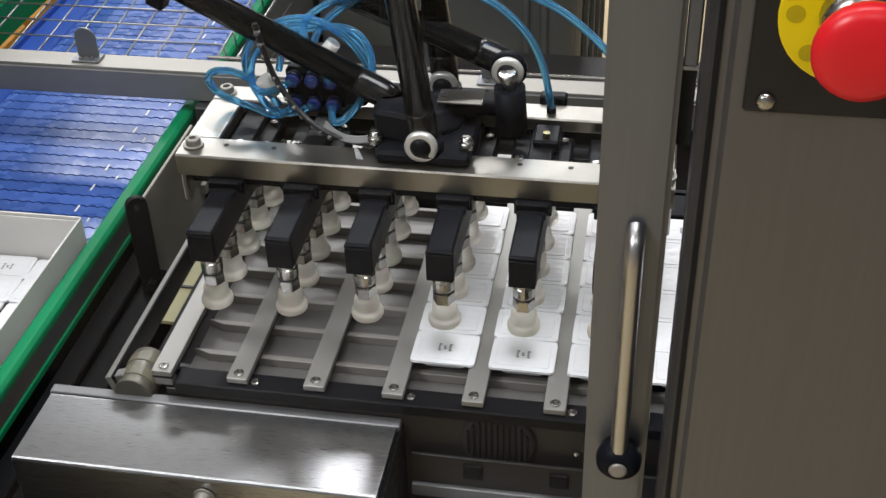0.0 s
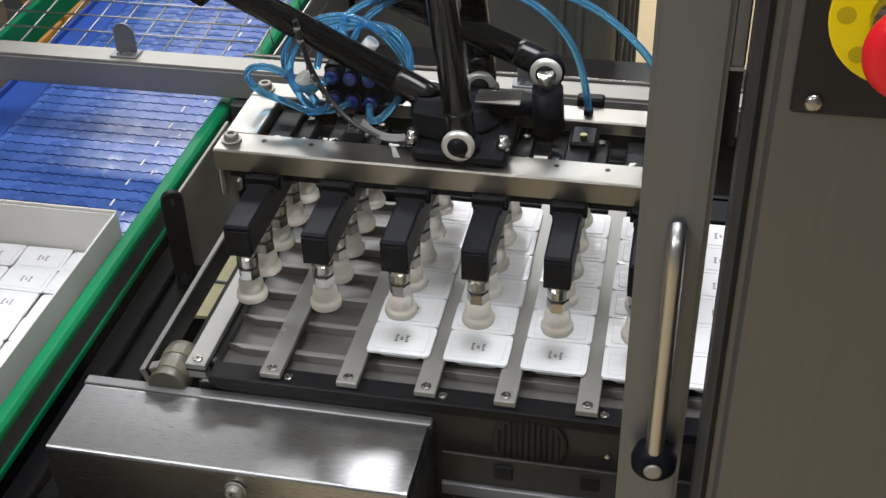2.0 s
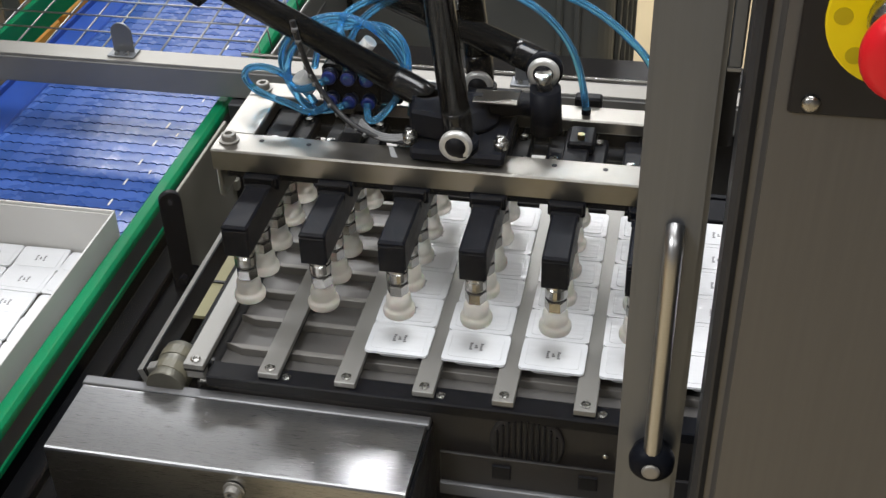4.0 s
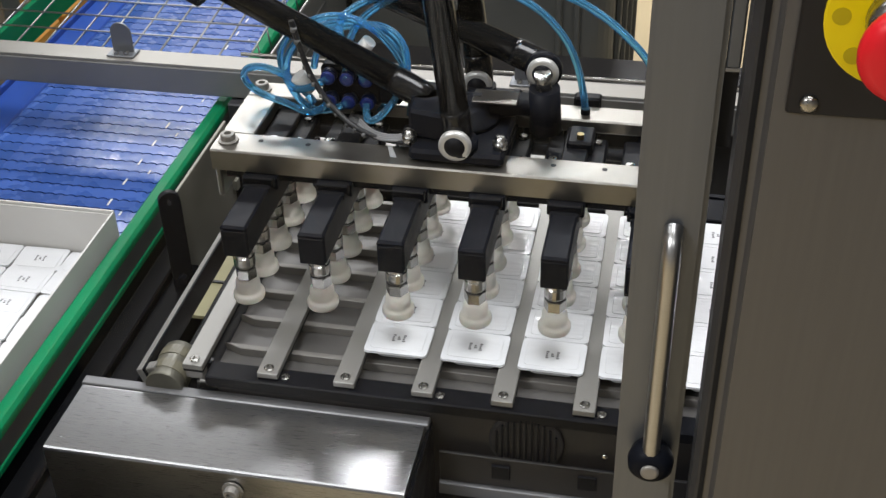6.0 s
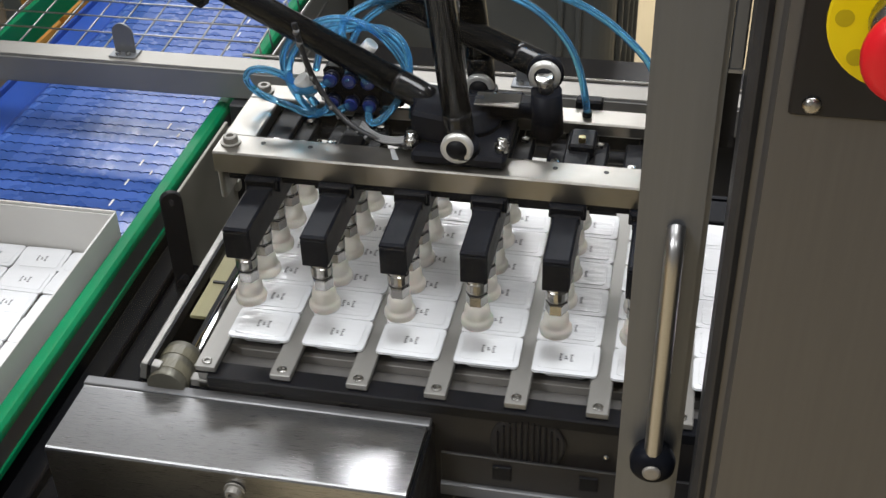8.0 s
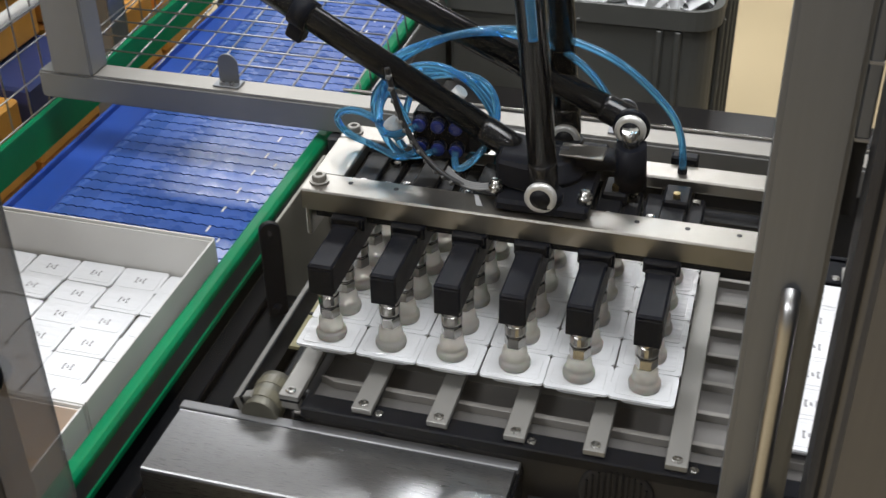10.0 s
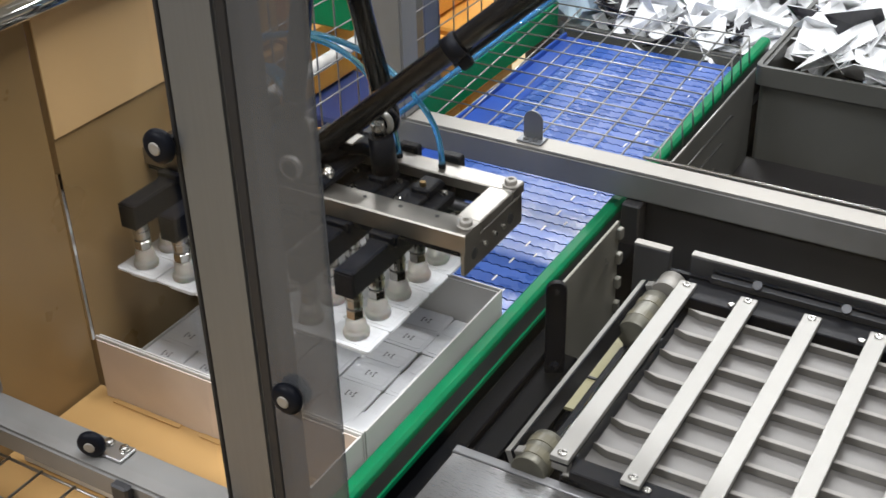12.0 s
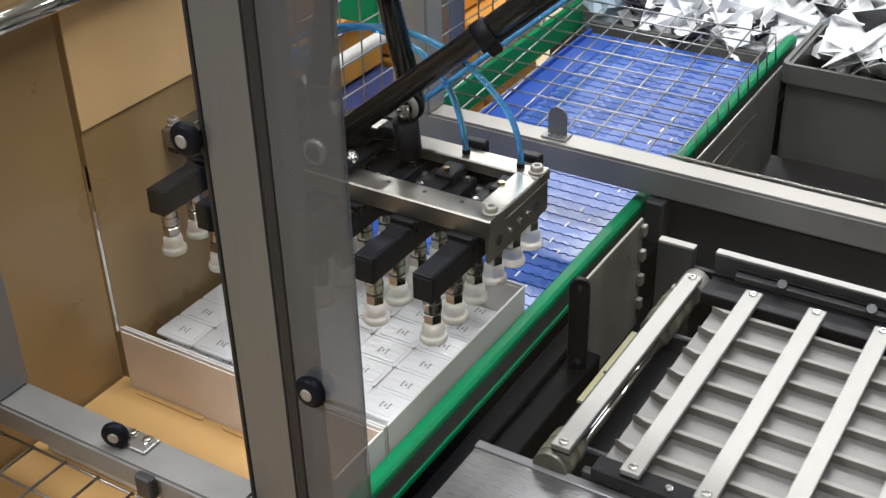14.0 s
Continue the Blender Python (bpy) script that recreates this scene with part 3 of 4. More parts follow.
mesh_panel("wire_guard", "welded wire mesh guard over the blue belt", (-0.594, 0.63, -0.032), (1, 0, 0), (0, 0.997, 0.075), 10, 10, 0.0425, 0.0014, (0.005, 0, -0.045))
for zz, reach in ((-0.026, 0.37), (-0.062, 0.26), (-0.094, 0.225), (-0.126, 0.20)):
    mesh_panel("wire_guard", "welded wire rod along the conveyor side", (-0.1345, 0.63, zz), (0, 1, 0), (0, 0, -1), 1, 0, reach, 0.0018)
mesh_panel("wire_guard", "upright wire mesh guard beside the conveyor", (-0.66, 0.30, -0.16), (0, 1, 0), (0, 0, 1), 18, 12, 0.05, 0.0014)
gb = thing("green_post", (0, 0, 0), "green painted machine panel behind the wire mesh", "machine panel")
part("panel", box(-0.80, -0.70, 0.70, 1.5, 0.04, 0.25, 0.004), GREEN, gb)

# ---- waste totes behind ----


def ring_wall(outer, inner, z0, z1):
    """An upright wall between two outlines with the same count of points."""
    b = bmesh.new()
    n = len(outer)
    v = [[b.verts.new((x, y, z)) for x, y in line] for line, z in ((outer, z0), (outer, z1), (inner, z1), (inner, z0))]
    for a, c in ((0, 1), (1, 2), (2, 3), (3, 0)):
        for k in range(n):
            b.faces.new((v[a][k], v[a][(k + 1) % n], v[c][(k + 1) % n], v[c][k]))
    bmesh.ops.recalc_face_normals(b, faces=b.faces)
    return b


def corners(w, h, left, right, n=6):
    """An oblong outline whose left and right corners have their own radius."""
    out = []
    for sx, sy, a0 in ((1, 1, 0), (-1, 1, 90), (-1, -1, 180), (1, -1, 270)):
        r = right if sx > 0 else left
        for k in range(n + 1):
            a = radians(a0 + 90 * k / n)
            out.append((sx * (w / 2 - r) + r * math.cos(a), sy * (h / 2 - r) + r * math.sin(a)))
    return out


def tote(name, x0, x1, y0, y1, z0, z1, label):
    t = thing(name, ((x0 + x1) / 2, (y0 + y1) / 2, z0), label, "waste bin", "grey waste bins")
    w, d, h = x1 - x0, y1 - y0, z1 - z0
    part("tote_shell", ring_wall(corners(w, d, 0.010, 0.045), corners(w - 0.012, d - 0.012, 0.004, 0.039), 0, h), TOTE, t)
    part("tote_base", plate(corners(w - 0.014, d - 0.014, 0.003, 0.038), 0.001, 0.007), TOTE, t)
    part("tote_rim", ring_wall(corners(w + 0.016, d + 0.016, 0.014, 0.052), corners(w + 0.0008, d + 0.0008, 0.0104, 0.0454), h - 0.028, h + 0.004), TOTE, t, "thick rolled rim")
    part("tote_band", ring_wall(corners(w + 0.008, d + 0.008, 0.012, 0.049), corners(w + 0.0008, d + 0.0008, 0.0104, 0.0454), h - 0.245, h - 0.238), TOTE, t)
    for sx in (-1, 1):
        for dx in ((0.056, 0.085) if sx > 0 else ()):
            part("tote_rib", box(sx * (w / 2 - dx) - 0.005, sx * (w / 2 - dx) + 0.005, -d / 2 - 0.009, -d / 2 - 0.0003, 0.02, h - 0.031, 0.002), TOTE, t)
        for k in range(4):
            y = -d / 2 + 0.07 + k * (d - 0.14) / 3
            xs = sorted((sx * (w / 2 + 0.0003), sx * (w / 2 + 0.010)))
            part("tote_rib", box(xs[0], xs[1], y - 0.007, y + 0.007, 0.02, h - 0.031, 0.002), TOTE, t)
    for k in range(5):
        part("rim_hole", rod((-w / 2 + 0.05 + k * (w - 0.1) / 4, -d / 2 - 0.004, h + 0.0041), (-w / 2 + 0.05 + k * (w - 0.1) / 4, -d / 2 - 0.004, h + 0.0046), 0.0025, 10), RUBBER, t)
    return t


def scrap_heap(label, x0, x1, y0, y1, z, n, seed, dark=0.03):
    rg = random.Random(seed)
    t = thing("scrap_heap", (0, 0, 0), label, "scrap heap")
    for which, mt in (("film_offcuts", SCRAP), ("dark_film", SCRAP_DARK)):
        bm = bmesh.new()
        for k in range(n if which == "film_offcuts" else int(n * dark) + 1):
            x, y = rg.uniform(x0, x1), rg.uniform(y0, y1)
            h = z + (y - y0) * 0.3 + 0.05 * noise.noise((x * 5, y * 5, seed)) + rg.uniform(-0.03, 0.03)
            s = rg.uniform(0.025, 0.06)
            m = Matrix.Translation((x, y, h)) @ Euler((rg.uniform(-1.1, 1.1), rg.uniform(-1.1, 1.1), rg.uniform(0, 6.3))).to_matrix().to_4x4()
            pts = [Vector((-s, -s * rg.uniform(0.3, 0.7), 0)), Vector((s, -s * rg.uniform(0.3, 0.8), s * rg.uniform(-0.3, 0.3))), Vector((s * rg.uniform(0.5, 1), s * rg.uniform(0.3, 0.8), s * rg.uniform(-0.3, 0.3))), Vector((-s * rg.uniform(0.4, 1), s * rg.uniform(0.3, 0.8), s * 0.2)), Vector((0, 0, s * rg.uniform(-0.3, 0.4)))]
            vs = [bm.verts.new(m @ p) for p in pts]
            for i in range(4):
                bm.faces.new((vs[i], vs[(i + 1) % 4], vs[4]))
        ob = part(which, bm, mt, t, "crumpled white film offcuts" if mt is SCRAP else "crumpled black film")
        sol = ob.modifiers.new("film", "SOLIDIFY")
        sol.thickness = 0.0012
    tagged(t, kind="stuff")
    return t


tote("waste_tote", -0.135, 0.292, 1.02, 1.75, -0.70, -0.03, "large grey plastic waste bin heaped with film offcuts")
tote("waste_tote", -0.70, -0.155, 1.30, 1.95, -0.75, -0.165, "grey waste bin behind the end of the belt")
scrap_heap("heap of crumpled white film offcuts with some black film", -0.09, 0.25, 1.06, 1.70, -0.02, 700, 3)
scrap_heap("heap of crumpled white film offcuts", -0.46, -0.14, 1.30, 1.93, -0.12, 620, 8, 0.06)
scrap_heap("dark heap of crumpled black and white film", -0.53, -0.44, 1.31, 1.8, -0.13, 110, 12, 0.8)
bag_bm = bmesh.new()
bmesh.ops.create_icosphere(bag_bm, subdivisions=4, radius=0.1)
for v in bag_bm.verts:
    v.co *= 1 + 0.35 * noise.noise(v.co * 18) + 0.2 * noise.noise(v.co * 45)
    v.co.z *= 1.3
bag = thing("plastic_bag", (-0.61, 1.41, -0.07), "pale blue crumpled plastic bag on the waste bin", "bag")
part("bag_film", bag_bm, mat("pale_blue_film", (0.62, 0.76, 0.86), 0.2, 0.0, 0.15, 20, 0.3, 60), bag)
sg = thing("belt_side_guard", (0, 0, 0), "dull dark grey side sheet along the belt", "guard sheet")
part("sheet", box(-0.142, -0.1375, 0.63, 1.003, -0.42, -0.03, 0.001), TOTE, sg)
part("shelf", box(-0.137, 0.9, 0.80, 1.003, -0.19, -0.183), APRON, sg, "dusty dark shelf")

# crates seen through the side mesh
cr_rg = random.Random(4)
for k in range(10):
    x, y, z = -1.05 - 0.1 * (k % 2), 0.55 + 0.26 * (k // 2), -0.55 + 0.28 * (k % 2)
    t = thing("stacked_crate", (x, y, z), "orange plastic crate stacked beyond the guard", "crate", "stacked crates")
    part("crate_body", box(-0.12, 0.12, -0.11, 0.11, 0, 0.12, 0.006), ORANGE, t)
    part("crate_rim", box(-0.13, 0.13, -0.12, 0.12, 0.1205, 0.15, 0.006), ORANGE, t)
    part("crate_base", box(-0.125, 0.125, -0.115, 0.115, 0.16, 0.275, 0.006), NAVY if k % 3 == 1 else ORANGE, t)
part_nv = thing("navy_cabinet", (0, 0, 0), "dark blue machine cabinet beyond the guard", "cabinet")
part("cabinet_body", box(-1.6, -1.25, 0.3, 2.2, -1.0, 0.5, 0.01), NAVY, part_nv)
rl = thing("guard_rail_tube", (0, 0, 0), "white round guard tube beyond the wire mesh", "rail")
part("tube", rod((-0.70, 0.15, 0.02), (-0.70, 1.3, 0.02), 0.011, 14), WHITE_PL, rl, "", True)

# ---- left side panels ----
lw = thing("laminate_board", (0, 0, 0), "brown glossy laminate side panel of the guard", "guard panel")
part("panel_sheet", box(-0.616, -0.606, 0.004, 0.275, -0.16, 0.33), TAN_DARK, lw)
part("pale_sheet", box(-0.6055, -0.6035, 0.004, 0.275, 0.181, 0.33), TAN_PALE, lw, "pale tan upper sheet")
lw2 = thing("laminate_board", (0, 0, 0), "brown laminate panel near the machine front", "guard panel")
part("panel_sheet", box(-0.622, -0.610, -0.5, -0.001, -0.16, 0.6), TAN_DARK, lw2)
# bright strip added where the pale background shows between the two boards
part("gap_strip", box(-0.6095, -0.606, -0.0005, 0.0032, -0.08, 0.14), CHROME, lw2, "bright strip in place of the gap between the boards")
lf = thing("infeed_table", (0, 0, 0), "tan laminate table surface below the cartons", "table")
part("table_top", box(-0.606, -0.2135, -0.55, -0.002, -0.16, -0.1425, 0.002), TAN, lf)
part("table_frame", box(-0.60, -0.21, -0.54, -0.01, -0.20, -0.1605, 0.002), STEEL_DARK, lf)
ct = thing("chrome_rail", (0, 0, 0), "polished chrome rail along the side guard", "rail")
part("tube", rod((-0.59, -0.5, 0.335), (-0.59, 0.5, 0.335), 0.012, 16), CHROME, ct, "", True)

# ---- front guard ----
fp = thing("front_post", (0, 0, 0), "satin steel square guard post at the machine front", "post")
part("post_tube", box(-0.228, -0.176, -0.2, -0.15, -0.9, 1.4, 0.003, None, 2), STEEL_POST, fp)
part("rubber_seal", box(-0.1758, -0.166, -0.2, -0.185, -0.9, 1.4, 0.001), RUBBER, fp, "black rubber seal")
part("rubber_seal", box(-0.2325, -0.2282, -0.199, -0.18, -0.9, 1.4, 0.001), RUBBER, fp, "thin black seal")
gd = thing("guard_door", (0, 0, 0), "smoked polycarbonate guard door edge", "guard door")
part("door_strip", box(-0.1655, -0.101, -0.2, -0.194, -0.9, 1.4, 0.001), SMOKE, gd)


def knob(x, y, z, turn, label):
    t = thing("round_knob", (x, y, z), label, "knob", "black knobs on the guard")
    m = pose(0, 0, 0, 90, 0, 0) @ pose(0, 0, 0)
    t.rotation_euler = (0, 0, radians(turn))
    part("grip", lathe([(0.0065, 0.0), (0.0125, 0.0018), (0.0142, 0.005), (0.0136, 0.0085), (0.0105, 0.0108), (0.0072, 0.0112)], 22, None, m), PLASTIC, t, "", True)
    part("cap", lathe([(0.0055, 0.0109), (0.0055, 0.0118), (0.004, 0.0123), (0.0015, 0.0113)], 16, None, m), EDGE, t, "grey metal cap", True)
    return t


knob(-0.1455, -0.2005, 0.1525, 0, "round black knob on the guard door")
knob(-0.240, -0.2, 0.352, 0, "round black knob beside the guard post")
part("knob_stem", rod((-0.25, -0.197, 0.352), (-0.2326, -0.197, 0.352), 0.006, 10), BLACK, fp)
lb = thing("front_beam", (0, 0, 0), "satin steel beam along the machine front", "beam")
part("beam_tube", box(-0.60, -0.2335, -0.222, -0.180, -0.034, -0.006, 0.003, None, 2), BEAM, lb)
part("beam_post", box(-0.60, -0.535, -0.2222, -0.1798, -0.0055, 1.0, 0.003), STEEL_POST, lb)
part("bracket", box(-0.392, -0.355, -0.206, -0.184, -0.0055, -0.002, 0.001), STEEL, lb)
for x in (-0.382, -0.363):
    part("bolt", lathe([(0.0055, 0), (0.0055, 0.001), (0.004, 0.0012), (0.004, 0.0035), (0.002, 0.004)], 12, None, pose(x, -0.191, -0.0018)), SCREW, lb)
knob(-0.388, -0.203, 0.0085, 20, "round black knob on the front beam")
mesh_panel("wire_guard", "welded wire guard in front of the front beam", (-0.626, -0.222, -0.042), (1, 0, 0), (0, -1, 0), 9, 7, 0.044, 0.0015)
lb_sheet = part("clear_pane", box(-0.5345, -0.2333, -0.207, -0.203, -0.0055, 1.0), PANE, lb, "clear polycarbonate pane")
lb_sheet.visible_shadow = False
part("guard_clip", box(-0.345, -0.325, -0.232, -0.2222, -0.030, -0.004, 0.002), STEEL_DARK, lb)

gd_sheet = part("door_pane", box(-0.1, 0.384, -0.199, -0.195, -0.9, 1.4), PANE_THIN, gd, "clear polycarbonate door pane")
gd_sheet.visible_shadow = False

rp = thing("front_post", (0, 0, 0), "satin steel guard post with a chrome pull rod", "post")
part("post_tube", box(0.3845, 0.4235, -0.2, -0.15, -0.9, 1.4, 0.003, None, 2), STEEL_POST, rp)
pipe("pull_rod", [(0.4065, -0.213, 0.165), (0.4065, -0.213, 0.24), (0.4065, -0.213, 0.312), (0.4065, -0.211, 0.322), (0.4065, -0.2005, 0.327)], 0.0055, STEEL, rp, "chrome pull rod")
part("knob_grip", lathe([(0.007, 0.0), (0.0125, 0.002), (0.0145, 0.009), (0.0138, 0.015), (0.0105, 0.0185), (0.0068, 0.02)], 24, None, Matrix.Translation((0.4068, -0.2003, 0.156)) @ R90), PLASTIC, rp, "black end knob", True)
part("knob_cap", lathe([(0.0058, 0.0), (0.0058, 0.0012), (0.004, 0.002), (0.0015, 0.0015)], 16, None, Matrix.Translation((0.4068, -0.2204, 0.156)) @ R90), EDGE, rp, "", True)

ep = thing("control_cabinet", (0, 0, 0), "satin grey control cabinet door with emergency stop", "machine cabinet")
part("cabinet_face", box(0.4395, 0.95, -0.240, -0.19, -0.9, 1.4, 0.006, None, 3), CABINET, ep)
part("cabinet_seal", box(0.4315, 0.4392, -0.2385, -0.20, -0.9, 1.4, 0.003), STEEL_DARK, ep, "dark rounded edge strip")
part("hinge_strip", box(0.4238, 0.4312, -0.197, -0.190, 0.425, 1.4, 0.001), STEEL_POST, ep, "bluish steel hinge strip")
for z in (0.4245, 0.4675):
    part("hinge_joint", box(0.4239, 0.4311, -0.1975, -0.1901, z - 0.0011, z + 0.0006), EDGE, ep)
part("hinge_backing", box(0.4238, 0.4312, -0.190, -0.186, 0.375, 0.4248), RUBBER, ep)
part("switch_plate", box(0.4515, 0.60, -0.2435, -0.2402, 0.427, 0.62, 0.0012), APRON, ep, "black switch plate")
es = thing("emergency_stop", (0.4955, -0.2437, 0.479), "red mushroom emergency stop on a yellow legend plate", "switch")
part("legend_plate", lathe([(0.034, 0), (0.034, 0.0016), (0.033, 0.002), (0.001, 0.002)], 40, None, R90), YELLOW, es, "yellow round legend plate")
MARK = mat("worn_ink", (0.5, 0.38, 0.0), 0.5)
for a in (180, 225):
    x, z = 0.0265 * math.cos(radians(a)), 0.0265 * math.sin(radians(a))
    part("legend_mark", lathe([(0.0042, 0.0021), (0.0042, 0.0024), (0.0034, 0.0024)], 20, None, Matrix.Translation((x, 0, z)) @ R90), MARK, es)
part("collar", lathe([(0.0165, 0.002), (0.0165, 0.013), (0.0135, 0.015), (0.0115, 0.0165), (0.0115, 0.0355)], 24, None, R90), SCREW, es, "bright metal collar", True)
part("button", lathe([(0.0117, 0.0315), (0.020, 0.032), (0.0222, 0.034), (0.0225, 0.0375), (0.0212, 0.0410), (0.0165, 0.0432), (0.009, 0.0443), (0.002, 0.0445)], 32, None, R90), RED, es, "red mushroom button", True)
sc = thing("dome_screw", (0.4615, -0.2437, 0.4335), "bright domed screw in the switch plate", "screw")
part("head", lathe([(0.0046, 0), (0.0043, 0.0015), (0.003, 0.0026), (0.0012, 0.003)], 18, None, R90), SCREW, sc, "", True)

# ---- gripper ----
EDGE_PALE = mat("silver_joint_ring", (0.62, 0.61, 0.58), 0.35, 0.5, 0.1, 60)
GW, GD = 0.427, 0.0994
ARM_Y, CUP_Z = -0.0824, -0.1145
grip = thing("robot_gripper", (0, 0, 0), "aluminium frame gripper with black vacuum arms and milky suction cups", "robot gripper")
fr = bmesh.new()
lip = [(-0.018, -0.0215), (-0.018, -0.002), (-0.0165, -0.0005), (0.014, -0.0005), (0.014, -0.014), (-0.0145, -0.014), (-0.0145, -0.0215)]
ends = [[fr.verts.new((x, y, z)) for y, z in lip] for x in (-0.012, GW + 0.0085)]
for k in range(len(lip)):
    fr.faces.new((ends[0][k], ends[0][(k + 1) % len(lip)], ends[1][(k + 1) % len(lip)], ends[1][k]))
fr.faces.new(ends[0]), fr.faces.new(list(reversed(ends[1])))
bmesh.ops.recalc_face_normals(fr, faces=fr.faces)
box(-0.012, GW + 0.0085, GD - 0.012, GD + 0.016, -0.014, -0.0005, 0.0015, fr)
box(-0.012, 0.020, 0.0142, GD - 0.0122, -0.014, -0.0005, 0.0015, fr)
box(GW - 0.020, GW + 0.0085, 0.0142, GD - 0.0122, -0.014, -0.0005, 0.0015, fr)
part("frame_ring", fr, ALU, grip, "bright aluminium frame")
for x in (-0.0105, GW + 0.001):
    part("end_plate", box(x, x + 0.006, -0.016, GD + 0.014, -0.052, -0.0143, 0.0015), ALU, grip)
for y in (0.004, 0.085):
    part("end_hole", rod((GW + 0.007, y, -0.033), (GW + 0.0074, y, -0.033), 0.0065, 18), RUBBER, grip)
for y in (0.028, 0.05, 0.068):
    part("screw", rod((GW + 0.007, y, -0.034), (GW + 0.009, y, -0.034), 0.0032, 10), SCREW, grip)
for y in (0.002, 0.083):
    part("guide_shaft", rod((-0.004, y, -0.033), (GW + 0.004, y, -0.033), 0.006, 14), STEEL_DARK, grip, "", True)
part("rear_skirt", box(0.0, GW, 0.110, 0.114, -0.040, -0.0145), BLACK, grip)
part("front_skirt", box(0.0, GW, -0.0142, -0.012, -0.030, -0.0145), BLACK, grip)
for x in (0.0, GW):
    for y in (0.0, GD):
        bolt(grip, pose(x, y, 0), "bolt")
for x in (0.30, 0.345, 0.39, 0.03, 0.075):
    part("pilot_hole", rod((x, 0.004, -0.0006), (x, 0.004, -0.0002), 0.0025, 12), RUBBER, grip)
# two air ports ride with the outer arms and take their hoses along
PORTS = []
for px_, arm_index in ((0.318, 4), (0.386, 5)):
    port = part("air_port", box(-0.012, 0.012, 0.05, 0.082, -0.0155, -0.003, 0.002), BLACK, grip)
    part("brass_fitting", rod((0, 0.058, -0.003), (0, 0.058, 0.002), 0.0036, 6), mat("worn_brass", (0.5, 0.36, 0.16), 0.3, 1.0, 0.15, 80), port)
    part("hose_stub", rod((0, 0.100, -0.0003), (0, 0.100, 0.005), 0.0045, 12), BLACK, port)
    part("port_riser", box(-0.013, 0.013, 0.1168, 0.130, -0.022, 0.0065, 0.002), BLACK, port)
    PORTS.append((port, px_, arm_index))
for x in (0.035, 0.06, 0.1, 0.24, 0.27):
    part("socket_screw", rod((x, 0.024, -0.0155), (x, 0.024, -0.008), 0.004, 10), SCREW, grip)

# wrist plate with ball joints
part("wrist_plate", box(0.172, 0.257, -0.010, 0.118, 0.0002, 0.012, 0.003), PLASTIC, grip)
part("wrist_hub", lathe([(0.032, 0.012), (0.032, 0.018), (0.024, 0.020), (0.022, 0.028), (0.015, 0.030)], 28, None, Matrix.Translation((0.212, 0.052, 0))), PLASTIC, grip, "", True)
part("wrist_flag", box(0.220, 0.261, 0.042, 0.066, 0.0345, 0.0365, 0.0006), ALU, grip)
part("flag_slot", box(0.2195, 0.2275, 0.051, 0.058, 0.0366, 0.0369), RUBBER, grip)
part("wrist_bracket", plate([(0.168, 0.012), (0.205, 0.004), (0.207, 0.040), (0.190, 0.056), (0.166, 0.050)], 0.0123, 0.040, None, None, 0.003), PLASTIC, grip, "black chamfered bracket")
for x, y in ((0.252, 0.006), (0.17, 0.006)):
    part("wrist_bolt", lathe([(0.0068, 0.012), (0.0068, 0.0185), (0.0045, 0.0187), (0.0045, 0.023), (0.003, 0.0235)], 14, None, Matrix.Translation((x, y, 0))), SCREW, grip, "", True)
bent = bmesh.new()
plate([(0.205, 0.038), (0.262, 0.062), (0.290, 0.056), (0.296, 0.072), (0.284, 0.082), (0.255, 0.084), (0.205, 0.078)], 0.0122, 0.028, bent, None, 0.003)
rod((0.2845, 0.0685, -0.002), (0.2828, 0.0655, 0.0425), 0.0152, 24, bent, 0.0142)
part("joint_horn", bent, PLASTIC, grip, "black joint horn", True)
part("joint_stud", rod((0.2826, 0.0652, 0.0425), (0.281, 0.063, 0.058), 0.0076, 18), SCREW, grip, "bright ball stud", True)
part("joint_collar", lathe([(0.0148, -0.006), (0.0172, -0.005), (0.0172, 0.001), (0.0148, 0.002)], 26, None, Matrix.Translation((0.280, 0.0785, 0.053)) @ R90), PLASTIC, grip, "", True)
part("joint_horn", rod((0.176, 0.05, 0.012), (0.176, 0.05, 0.04), 0.016, 18), PLASTIC, grip, "", True)
part("joint_horn", rod((0.219, 0.0, 0.010), (0.219, 0.0, 0.022), 0.014, 18), PLASTIC, grip, "", True)
part("joint_horn", rod((0.219, 0.1, 0.010), (0.219, 0.1, 0.022), 0.014, 18), PLASTIC, grip, "", True)
for jx, jy, jz in ((0.2148, -0.0005, 0.0203), (0.280, 0.083, 0.053), (0.215, 0.110, 0.021)):
    part("joint_ring", lathe([(0.0118, -0.004), (0.0138, -0.004), (0.0146, -0.002), (0.0146, 0.002), (0.0118, 0.003)], 26, None, Matrix.Translation((jx, jy - 0.010, jz)) @ pose(0, 0, 0, 90)), EDGE_PALE, grip, "pale ball-joint ring", True)
    part("joint_ball", lathe([(0.002, -0.008), (0.0085, -0.006), (0.0112, 0), (0.0085, 0.006), (0.002, 0.008)], 20, None, Matrix.Translation((jx, jy - 0.009, jz)) @ pose(0, 0, 0, 90)), BLACK, grip, "", True)

